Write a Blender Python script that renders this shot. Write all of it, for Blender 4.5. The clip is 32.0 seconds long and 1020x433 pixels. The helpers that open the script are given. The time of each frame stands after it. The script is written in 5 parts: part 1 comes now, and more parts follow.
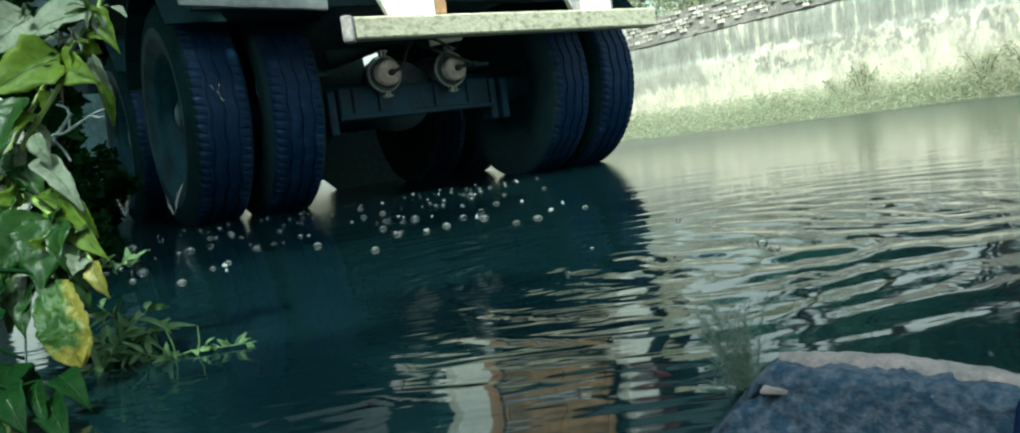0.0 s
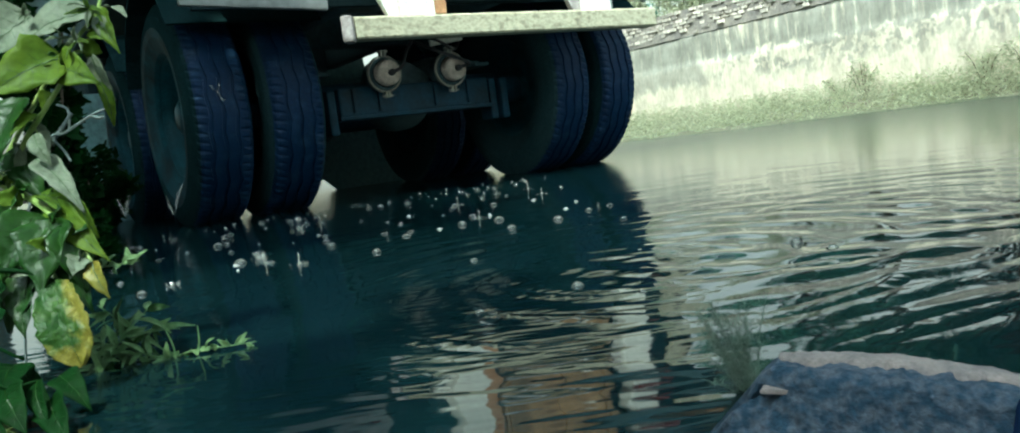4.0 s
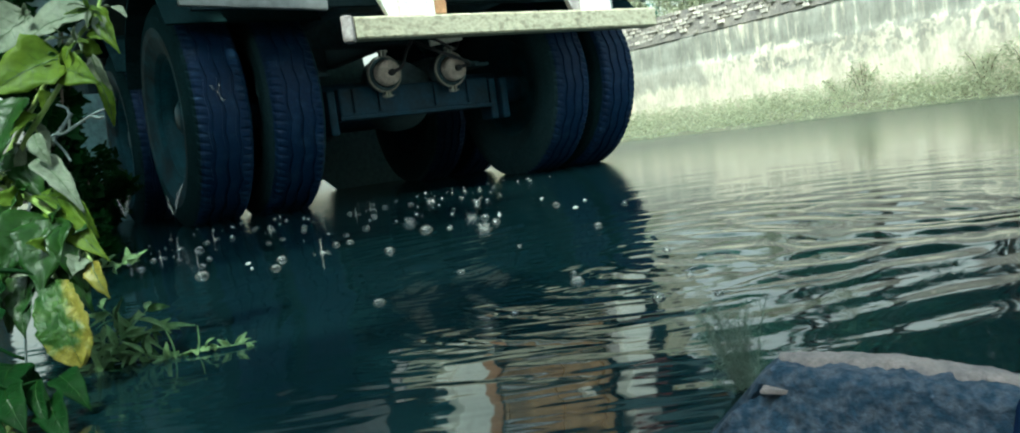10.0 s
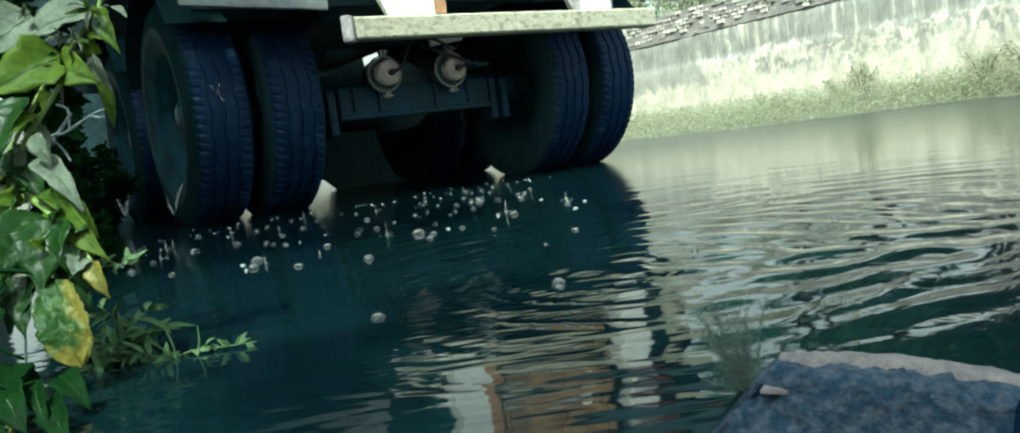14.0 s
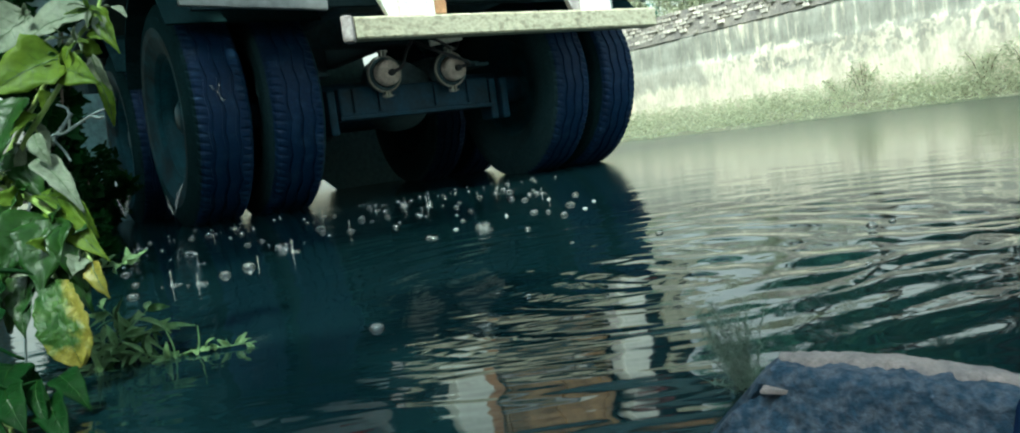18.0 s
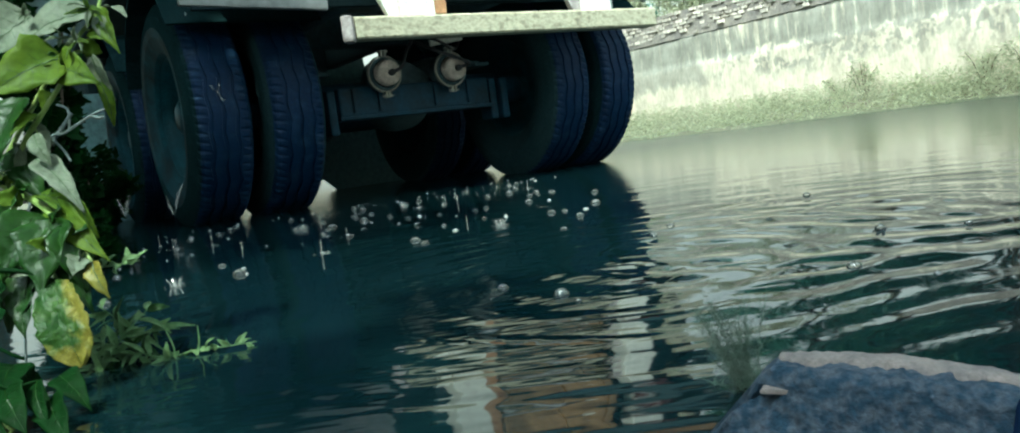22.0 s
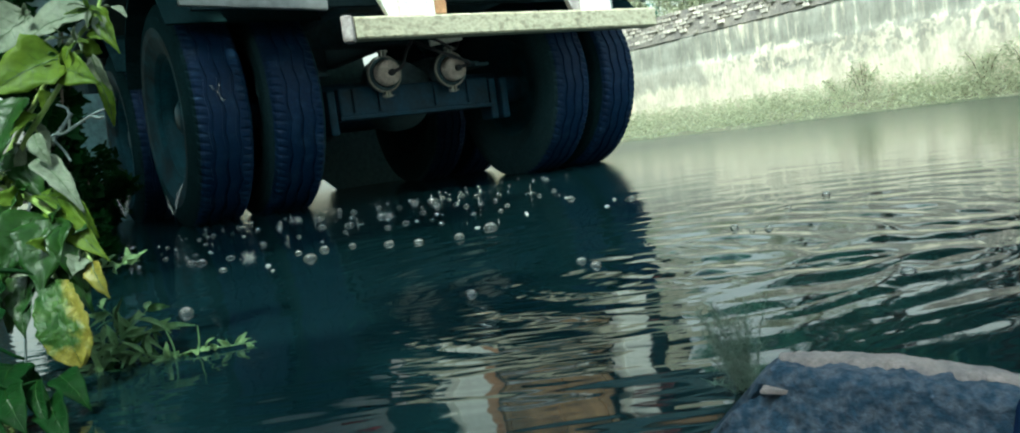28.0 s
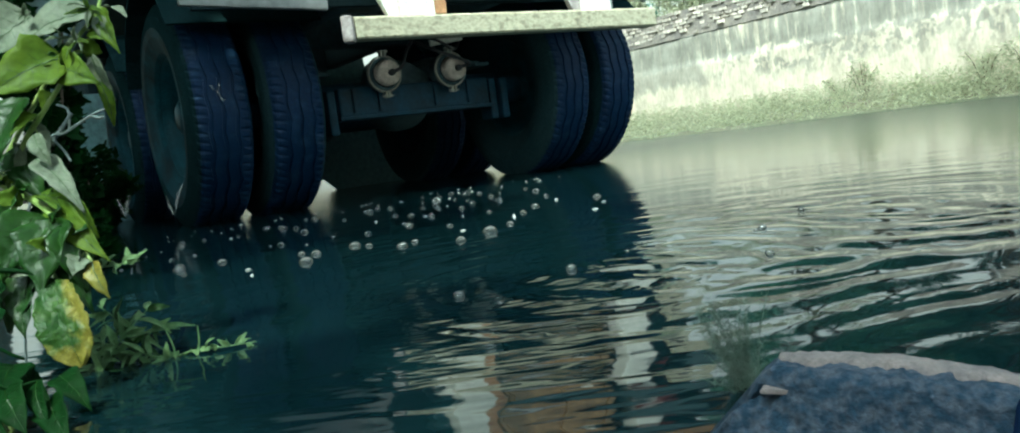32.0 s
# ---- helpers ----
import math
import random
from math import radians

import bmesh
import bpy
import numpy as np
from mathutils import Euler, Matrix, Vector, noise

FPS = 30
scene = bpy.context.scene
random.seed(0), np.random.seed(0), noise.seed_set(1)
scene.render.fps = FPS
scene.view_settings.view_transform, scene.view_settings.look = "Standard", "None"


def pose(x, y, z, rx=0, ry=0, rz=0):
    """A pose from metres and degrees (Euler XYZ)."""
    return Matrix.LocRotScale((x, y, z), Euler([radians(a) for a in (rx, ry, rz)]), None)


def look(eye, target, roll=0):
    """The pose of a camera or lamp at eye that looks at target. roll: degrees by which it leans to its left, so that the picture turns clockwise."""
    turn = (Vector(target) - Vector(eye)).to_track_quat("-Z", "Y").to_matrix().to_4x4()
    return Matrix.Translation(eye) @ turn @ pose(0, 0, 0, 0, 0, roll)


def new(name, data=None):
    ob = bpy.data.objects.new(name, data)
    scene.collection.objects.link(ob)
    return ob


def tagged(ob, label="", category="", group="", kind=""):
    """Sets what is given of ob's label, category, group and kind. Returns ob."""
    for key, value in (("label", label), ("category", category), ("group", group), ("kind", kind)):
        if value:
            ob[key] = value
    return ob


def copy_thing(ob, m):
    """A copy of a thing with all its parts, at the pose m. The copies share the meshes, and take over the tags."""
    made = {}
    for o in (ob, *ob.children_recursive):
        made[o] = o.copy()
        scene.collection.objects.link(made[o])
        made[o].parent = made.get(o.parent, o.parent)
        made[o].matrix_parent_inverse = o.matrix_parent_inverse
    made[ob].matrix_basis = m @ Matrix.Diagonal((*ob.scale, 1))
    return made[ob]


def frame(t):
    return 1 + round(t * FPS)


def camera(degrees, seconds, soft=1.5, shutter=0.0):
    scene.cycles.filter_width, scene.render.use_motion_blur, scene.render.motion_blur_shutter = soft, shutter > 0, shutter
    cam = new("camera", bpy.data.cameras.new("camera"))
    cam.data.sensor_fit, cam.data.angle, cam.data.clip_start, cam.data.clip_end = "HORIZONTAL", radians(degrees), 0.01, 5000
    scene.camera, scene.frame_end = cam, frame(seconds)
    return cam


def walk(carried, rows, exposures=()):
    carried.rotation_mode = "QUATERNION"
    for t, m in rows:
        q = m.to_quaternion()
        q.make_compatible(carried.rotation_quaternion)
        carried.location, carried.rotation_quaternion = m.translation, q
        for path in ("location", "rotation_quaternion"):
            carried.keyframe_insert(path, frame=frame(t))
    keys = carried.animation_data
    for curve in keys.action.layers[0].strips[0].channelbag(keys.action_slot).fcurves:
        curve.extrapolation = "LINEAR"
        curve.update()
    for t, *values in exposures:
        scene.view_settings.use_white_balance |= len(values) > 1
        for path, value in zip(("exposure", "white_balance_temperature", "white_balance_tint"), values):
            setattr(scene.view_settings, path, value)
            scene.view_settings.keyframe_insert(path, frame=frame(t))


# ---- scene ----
cam = camera(62.97, 32.0, soft=1.9)
EYE = (0.0, 0.0, 0.1915)
VIEW = look(EYE, (0.0, 10.0, 0.1915 - 10 * math.tan(radians(5.112))), -7.485)
walk(cam, [(0.0, VIEW), (32.0, VIEW)], exposures=[(0.0, 0.70, 5280, -15), (32.0, 0.70, 5280, -15)])

# ---- light ----
SUN_FROM = Vector((-0.13, -0.55, 0.825)).normalized()
world = bpy.data.worlds.new("sky")
scene.world = world
world.use_nodes = True
wn = world.node_tree
sky = wn.nodes.new("ShaderNodeTexSky")
sky.sky_type, sky.sun_disc = "NISHITA", False
sky.sun_elevation = math.asin(SUN_FROM.z)
sky.sun_rotation = math.atan2(SUN_FROM.x, SUN_FROM.y)
sky.dust_density, sky.air_density = 6.0, 1.0
haze = wn.nodes.new("ShaderNodeHueSaturation")
haze.inputs["Saturation"].default_value = 0.16
wn.links.new(sky.outputs[0], haze.inputs["Color"])
where = wn.nodes.new("ShaderNodeTexCoord")
split = wn.nodes.new("ShaderNodeSeparateXYZ")
wn.links.new(where.outputs["Generated"], split.inputs[0])
low = wn.nodes.new("ShaderNodeMapRange")
low.inputs[1].default_value, low.inputs[2].default_value = 0.6, 0.05
wn.links.new(split.outputs[2], low.inputs[0])
warm = wn.nodes.new("ShaderNodeMix")
warm.data_type, warm.blend_type = "RGBA", "MULTIPLY"
warm.inputs[7].default_value = (1.0, 0.90, 0.72, 1)
wn.links.new(low.outputs[0], warm.inputs[0])
wn.links.new(haze.outputs[0], warm.inputs[6])
wn.links.new(warm.outputs[2], wn.nodes["Background"].inputs[0])
wn.nodes["Background"].inputs[1].default_value = 0.27
sun = new("sun", bpy.data.lights.new("sun", "SUN"))
sun.data.energy, sun.data.angle, sun.data.color = 3.6, radians(0.8), (1.0, 0.90, 0.70)
sun.matrix_world = look((0, 0, 20), Vector((0, 0, 20)) - SUN_FROM)

PSI = 32.635
TURN = Matrix.Rotation(radians(PSI), 4, "Z")


# ---- materials ----
def material(name, base, rough=0.6, metal=0.0, second=None, scale=8.0, amount=0.5, bump=0.0, bump_scale=None,
             stretch=(1, 1, 1), fine=None, spec=0.5, random_tint=0.0, sheen=None, trans=0.0, contrast=0.25):
    m = bpy.data.materials.new(name)
    m.use_nodes = True
    nt = m.node_tree
    n, ln = nt.nodes, nt.links
    b = n["Principled BSDF"]
    b.inputs["Roughness"].default_value = rough
    b.inputs["Metallic"].default_value = metal
    b.inputs["Specular IOR Level"].default_value = spec
    co = n.new("ShaderNodeTexCoord")
    mp = n.new("ShaderNodeMapping")
    mp.inputs["Scale"].default_value = stretch
    ln.new(co.outputs["Object"], mp.inputs[0])
    tex = n.new("ShaderNodeTexNoise")
    tex.inputs["Scale"].default_value, tex.inputs["Detail"].default_value = scale, 6
    ln.new(mp.outputs[0], tex.inputs["Vector"])
    ramp = n.new("ShaderNodeMapRange")
    ramp.inputs[1].default_value, ramp.inputs[2].default_value = amount - contrast, amount + contrast
    ln.new(tex.outputs[0], ramp.inputs[0])
    mix = n.new("ShaderNodeMix")
    mix.data_type = "RGBA"
    mix.inputs[6].default_value = (*base, 1)
    mix.inputs[7].default_value = (*(second or tuple(c * 0.7 for c in base)), 1)
    ln.new(ramp.outputs[0], mix.inputs[0])
    out = mix.outputs[2]
    f2 = n.new("ShaderNodeTexNoise")
    f2.inputs["Scale"].default_value, f2.inputs["Detail"].default_value = (fine or scale * 6), 4
    ln.new(mp.outputs[0], f2.inputs["Vector"])
    hue = n.new("ShaderNodeHueSaturation")
    rng = n.new("ShaderNodeMapRange")
    rng.inputs[1].default_value, rng.inputs[2].default_value = 0.25, 0.75
    rng.inputs[3].default_value, rng.inputs[4].default_value = 0.72, 1.28
    ln.new(f2.outputs[0], rng.inputs[0])
    val = rng.outputs[0]
    if random_tint:
        info = n.new("ShaderNodeObjectInfo")
        r2 = n.new("ShaderNodeMapRange")
        r2.inputs[3].default_value, r2.inputs[4].default_value = 1 - random_tint, 1 + random_tint
        ln.new(info.outputs["Random"], r2.inputs[0])
        mul = n.new("ShaderNodeMath")
        mul.operation = "MULTIPLY"
        ln.new(val, mul.inputs[0])
        ln.new(r2.outputs[0], mul.inputs[1])
        val = mul.outputs[0]
    ln.new(val, hue.inputs["Value"])
    ln.new(out, hue.inputs["Color"])
    ln.new(hue.outputs[0], b.inputs["Base Color"])
    rr = n.new("ShaderNodeMapRange")
    rr.inputs[3].default_value, rr.inputs[4].default_value = max(0.02, rough - 0.12), min(1, rough + 0.12)
    ln.new(f2.outputs[0], rr.inputs[0])
    ln.new(rr.outputs[0], b.inputs["Roughness"])
    if bump:
        bt = n.new("ShaderNodeTexNoise")
        bt.inputs["Scale"].default_value, bt.inputs["Detail"].default_value = bump_scale or scale * 4, 5
        ln.new(mp.outputs[0], bt.inputs["Vector"])
        bp = n.new("ShaderNodeBump")
        bp.inputs["Strength"].default_value, bp.inputs["Distance"].default_value = 0.7, bump
        ln.new(bt.outputs[0], bp.inputs["Height"])
        ln.new(bp.outputs[0], b.inputs["Normal"])
    if trans:
        tr = n.new("ShaderNodeBsdfTranslucent")
        ln.new(hue.outputs[0], tr.inputs[0])
        ms = n.new("ShaderNodeMixShader")
        ms.inputs[0].default_value = trans
        ln.new(b.outputs[0], ms.inputs[1])
        ln.new(tr.outputs[0], ms.inputs[2])
        ln.new(ms.outputs[0], n["Material Output"].inputs[0])
    return m


RUBBER = material("tyre_rubber", (0.0045, 0.017, 0.050), 0.5, spec=0.14, second=(0.014, 0.034, 0.070), scale=18, amount=0.62, contrast=0.1, bump=0.002)
# near black without gloss: shade on sidewalls and mudguards is put into the colour
SIDEWALL = material("wet_sidewall", (0.008, 0.020, 0.023), 0.8, spec=0.0, second=(0.013, 0.028, 0.032), scale=12, bump=0.001)
# lighter sidewall copy: lifts the shade between the wheels by colour
INNERWALL = material("dusty_sidewall", (0.018, 0.040, 0.048), 0.9, spec=0.05, second=(0.027, 0.050, 0.057), scale=12, bump=0.001)
# teal that paints the sheen of light on the sidewall round the rim
BEAD = material("muddy_sidewall", (0.010, 0.040, 0.054), 0.6, spec=0.06, second=(0.004, 0.012, 0.016), scale=9, amount=0.55, contrast=0.12, stretch=(1, 1, 1), bump=0.002)
# dark tone with the shade behind the bumper put into it
SHADEDARK = material("rear_panel_paint", (0.018, 0.032, 0.038), 0.85, spec=0.05, second=(0.026, 0.040, 0.046), scale=6, bump=0.002)
RIM = material("rim_paint", (0.014, 0.052, 0.070), 0.4, 0.0, spec=0.1, second=(0.006, 0.016, 0.022), scale=14, amount=0.58, bump=0.001)
CHASSIS = material("chassis_paint", (0.06, 0.12, 0.15), 0.8, second=(0.10, 0.14, 0.16), scale=7, bump=0.002)
AXLE = material("axle_paint", (0.018, 0.060, 0.105), 0.6, spec=0.25, second=(0.020, 0.032, 0.042), scale=8, amount=0.6, bump=0.002)
# light grey that brightens the deep shade under the truck through its colour
LIFTED = material("dried_mud", (0.14, 0.24, 0.25), 0.95, spec=0.1, second=(0.20, 0.29, 0.30), scale=5, bump=0.003)
UNDERBODY = material("underbody", (0.07, 0.11, 0.12), 0.85, spec=0.2, second=(0.10, 0.14, 0.15), scale=5, bump=0.003)
CREAM = material("cream_paint", (0.42, 0.39, 0.285), 0.5, second=(0.22, 0.20, 0.14), scale=26, amount=0.60, bump=0.002, contrast=0.09, stretch=(1, 1, 1.6), fine=60)
POST = material("post_paint", (0.80, 0.785, 0.72), 0.5, second=(0.58, 0.52, 0.44), scale=12, amount=0.7, bump=0.001, contrast=0.12)
PRIMER = material("grey_primer", (0.40, 0.36, 0.355), 0.7, second=(0.22, 0.19, 0.19), scale=26, contrast=0.12, bump=0.002)
RUST = material("rust", (0.30, 0.12, 0.05), 0.8, second=(0.5, 0.3, 0.16), scale=16, bump=0.002)
ORANGE = material("tailgate_paint", (0.44, 0.24, 0.10), 0.6, second=(0.30, 0.18, 0.09), scale=6, bump=0.002)
WOOD = material("golden_plank", (0.44, 0.27, 0.125), 0.7, second=(0.21, 0.125, 0.065), scale=5, stretch=(2.2, 1, 0.5), amount=0.55, contrast=0.15, bump=0.003)
TAN = material("tan_bar", (0.46, 0.31, 0.20), 0.7, second=(0.28, 0.24, 0.12), scale=5, contrast=0.15, bump=0.002)
LAMPGREY = material("plate_carrier", (0.62, 0.60, 0.62), 0.5, second=(0.42, 0.42, 0.44), scale=7, bump=0.001)
DARKRED = material("dull_red_paint", (0.20, 0.035, 0.035), 0.6, second=(0.11, 0.03, 0.03), scale=9, bump=0.002)
REDLENS = material("red_lens", (0.45, 0.03, 0.03), 0.25)
PLATE = material("grey_plate", (0.20, 0.20, 0.20), 0.5, second=(0.13, 0.135, 0.14), scale=6, bump=0.001)
CHAMBER = material("chamber_cap", (0.82, 0.70, 0.63), 0.5, 0.1, second=(0.4, 0.32, 0.26), scale=22, bump=0.001)
BAND = material("clamp_band", (0.42, 0.43, 0.40), 0.45, 0.4, second=(0.3, 0.26, 0.2), scale=25, bump=0.001)
HOSE = material("rubber_hose", (0.03, 0.03, 0.035), 0.5)
BRICK = material("wall_brick", (0.30, 0.25, 0.225), 0.9, second=(0.56, 0.50, 0.42), scale=7, bump=0.01, bump_scale=30, random_tint=0.45, contrast=0.12)
MORTAR = material("mortar", (0.30, 0.26, 0.22), 0.95, second=(0.17, 0.15, 0.14), scale=4, bump=0.012)
EARTH = material("bank_earth", (0.12, 0.10, 0.07), 0.95, second=(0.07, 0.09, 0.04), scale=1.5, bump=0.02, bump_scale=12)
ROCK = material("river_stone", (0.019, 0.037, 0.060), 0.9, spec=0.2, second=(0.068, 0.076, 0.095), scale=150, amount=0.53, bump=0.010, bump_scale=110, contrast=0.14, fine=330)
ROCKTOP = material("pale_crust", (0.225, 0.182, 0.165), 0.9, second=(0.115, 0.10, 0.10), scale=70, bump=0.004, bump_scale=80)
BARK = material("bark", (0.10, 0.075, 0.05), 0.95, second=(0.05, 0.04, 0.03), scale=6, stretch=(1, 1, 0.2), bump=0.02)
CROWN = material("tree_leaves", (0.07, 0.19, 0.12), 0.6, second=(0.10, 0.24, 0.155), scale=1.0, trans=0.25, random_tint=0.2)
WEED = material("weed_leaves", (0.325, 0.34, 0.215), 0.9, second=(0.385, 0.385, 0.275), scale=2.0, trans=0.5, spec=0.1)
LEAF = material("leaf_green", (0.008, 0.036, 0.005), 0.38, spec=0.35, second=(0.026, 0.07, 0.006), scale=24, trans=0.4, bump=0.004, bump_scale=60)
# darkened copy of the leaf green: the shade low down is in the colour
LEAF_SHADE = material("leaf_dark", (0.004, 0.019, 0.004), 0.6, spec=0.06, second=(0.008, 0.030, 0.005), scale=12, trans=0.3)
LEAF_BRIGHT = material("leaf_bright", (0.064, 0.122, 0.009), 0.5, spec=0.18, second=(0.125, 0.18, 0.015), scale=20, trans=0.45, bump=0.004, bump_scale=60)
LEAF_PALE = material("leaf_dusty", (0.15, 0.168, 0.122), 0.7, second=(0.09, 0.12, 0.07), scale=30, trans=0.25, bump=0.004, bump_scale=70)
LEAF_YELLOW = material("leaf_yellow", (0.27, 0.215, 0.025), 0.5, second=(0.13, 0.15, 0.02), scale=25, trans=0.35, bump=0.001)
STEM = material("stem_green", (0.17, 0.26, 0.055), 0.5, second=(0.24, 0.30, 0.09), scale=20)
LEAF_TURNING = material("leaf_turning", (0.022, 0.066, 0.008), 0.42, spec=0.35, second=(0.055, 0.11, 0.014), scale=60, amount=0.55, contrast=0.15, trans=0.35, bump=0.006, bump_scale=110)


def yellow_margin(m):
    """The leaf turns yellow from one edge and from its tip, with a ragged front."""
    n, ln = m.node_tree.nodes, m.node_tree.links
    hue = next(q for q in n if q.type == "HUE_SAT")
    green = hue.inputs["Color"].links[0].from_socket
    co = n.new("ShaderNodeTexCoord")
    rag = n.new("ShaderNodeTexNoise")
    rag.inputs["Scale"].default_value, rag.inputs["Detail"].default_value = 75.0, 4
    ln.new(co.outputs["Object"], rag.inputs["Vector"])
    fronts = []
    for way, offset in (((1.0, 0.0, 0.364), -0.2635), ((0.0, 0.0, -1.0), 0.0800)):
        dot = n.new("ShaderNodeVectorMath")
        dot.operation = "DOT_PRODUCT"
        dot.inputs[1].default_value = way
        ln.new(co.outputs["Object"], dot.inputs[0])
        add = n.new("ShaderNodeMath")
        add.operation = "MULTIPLY_ADD"
        add.inputs[1].default_value = 0.045
        ln.new(rag.outputs[0], add.inputs[0])
        ln.new(dot.outputs["Value"], add.inputs[2])
        r = n.new("ShaderNodeMapRange")
        r.inputs[1].default_value, r.inputs[2].default_value = 0.0185 - offset, 0.0315 - offset
        ln.new(add.outputs[0], r.inputs[0])
        fronts.append(r.outputs[0])
    top = n.new("ShaderNodeMath")
    top.operation = "MAXIMUM"
    ln.new(fronts[0], top.inputs[0])
    ln.new(fronts[1], top.inputs[1])
    mix = n.new("ShaderNodeMix")
    mix.data_type = "RGBA"
    mix.inputs[7].default_value = (0.21, 0.19, 0.03, 1)
    ln.new(top.outputs[0], mix.inputs[0])
    ln.new(green, mix.inputs[6])
    ln.new(mix.outputs[2], hue.inputs["Color"])


yellow_margin(LEAF_TURNING)
VEIN = material("leaf_vein", (0.018, 0.048, 0.009), 0.6, second=(0.032, 0.066, 0.014), scale=30)
GRASS = material("sprig_green", (0.075, 0.15, 0.055), 0.6, spec=0.25, second=(0.17, 0.25, 0.11), scale=25, trans=0.3)
FEATHER = material("feathery_green", (0.10, 0.15, 0.11), 0.8, spec=0.1, second=(0.16, 0.19, 0.15), scale=60, trans=0.3)
TWIG = material("dry_twig", (0.06, 0.085, 0.085), 0.8, second=(0.13, 0.15, 0.145), scale=25)
BLUE = material("blue_sheet", (0.012, 0.038, 0.12), 0.6, second=(0.02, 0.05, 0.15), scale=10)


def plaster():
    m = material("lime_plaster", (0.82, 0.80, 0.72), 0.9, scale=2, bump=0.006, bump_scale=18)
    nt = m.node_tree
    n, ln = nt.nodes, nt.links
    b = n["Principled BSDF"]
    co = n.new("ShaderNodeTexCoord")
    sep = n.new("ShaderNodeSeparateXYZ")
    ln.new(co.outputs["Object"], sep.inputs[0])

    def noise_mask(stretch, scale, lo, hi, detail=5):
        mp = n.new("ShaderNodeMapping")
        mp.inputs["Scale"].default_value = stretch
        ln.new(co.outputs["Object"], mp.inputs[0])
        t = n.new("ShaderNodeTexNoise")
        t.inputs["Scale"].default_value, t.inputs["Detail"].default_value = scale, detail
        ln.new(mp.outputs[0], t.inputs["Vector"])
        r = n.new("ShaderNodeMapRange")
        r.inputs[1].default_value, r.inputs[2].default_value = lo, hi
        ln.new(t.outputs[0], r.inputs[0])
        return r.outputs[0], t.outputs[0]

    def step(value, lo, hi):
        r = n.new("ShaderNodeMapRange")
        r.inputs[1].default_value, r.inputs[2].default_value = lo, hi
        ln.new(value, r.inputs[0])
        return r.outputs[0]

    def math_node(op, a, c):
        k = n.new("ShaderNodeMath")
        k.operation = op
        for i, v in enumerate((a, c)):
            if isinstance(v, float):
                k.inputs[i].default_value = v
            else:
                ln.new(v, k.inputs[i])
        return k.outputs[0]

    streak, _ = noise_mask((1, 1, 0.10), 10.0, 0.64, 0.53, 6)
    _, raw = noise_mask((1, 1, 1.3), 1.6, 0.45, 0.52, 8)
    _, fray = noise_mask((1, 1, 0.7), 7.0, 0.45, 0.52, 7)
    shift = math_node("MULTIPLY", step(sep.outputs[1], 8.0, 5.0), 0.15)
    patch = step(math_node("ADD", raw, shift), 0.45, 0.56)
    speck, _ = noise_mask((1, 1, 0.8), 10.0, 0.46, 0.54, 9)
    run, _ = noise_mask((1, 1, 0.16), 13.0, 0.50, 0.62, 4)
    wob = math_node("ADD", sep.outputs[2], math_node("ADD", math_node("MULTIPLY", raw, 0.35), math_node("MULTIPLY", fray, 0.35)))
    upper = step(wob, 1.29, 1.33)
    high = step(math_node("ADD", sep.outputs[2], math_node("MULTIPLY", fray, 0.4)), 0.74, 0.92)
    grey = math_node("MAXIMUM", math_node("MULTIPLY", upper, streak), math_node("MULTIPLY", math_node("MULTIPLY", patch, speck), math_node("MULTIPLY", high, 0.85)))
    grey = math_node("MAXIMUM", grey, math_node("MULTIPLY", math_node("MULTIPLY", run, high), 0.3))
    # the far stretch has lost most of its whitewash
    bare = math_node("MULTIPLY", step(math_node("ADD", sep.outputs[1], math_node("MULTIPLY", raw, 1.6)), 9.25, 9.55),
                     step(math_node("ADD", sep.outputs[2], math_node("MULTIPLY", fray, 0.4)), 0.82, 0.92))
    grey = math_node("MAXIMUM", grey, math_node("MULTIPLY", bare, 0.82))
    mix = n.new("ShaderNodeMix")
    mix.data_type = "RGBA"
    mix.inputs[6].default_value = (0.545, 0.475, 0.37, 1)
    mix.inputs[7].default_value = (0.255, 0.24, 0.20, 1)
    ln.new(grey, mix.inputs[0])
    # blotches and grain over both coats
    _, blot = noise_mask((1, 1, 0.6), 5.0, 0.4, 0.6, 10)
    _, grain = noise_mask((1, 1, 0.35), 30.0, 0.4, 0.6, 6)
    tone = n.new("ShaderNodeMapRange")
    tone.inputs[1].default_value, tone.inputs[2].default_value = 0.38, 0.64
    tone.inputs[3].default_value, tone.inputs[4].default_value = 0.74, 1.22
    ln.new(math_node("ADD", math_node("MULTIPLY", blot, 0.6), math_node("MULTIPLY", grain, 0.4)), tone.inputs[0])
    coat = n.new("ShaderNodeHueSaturation")
    ln.new(tone.outputs[0], coat.inputs["Value"])
    ln.new(mix.outputs[2], coat.inputs["Color"])
    ln.new(coat.outputs[0], b.inputs["Base Color"])
    return m


PLASTER = plaster()


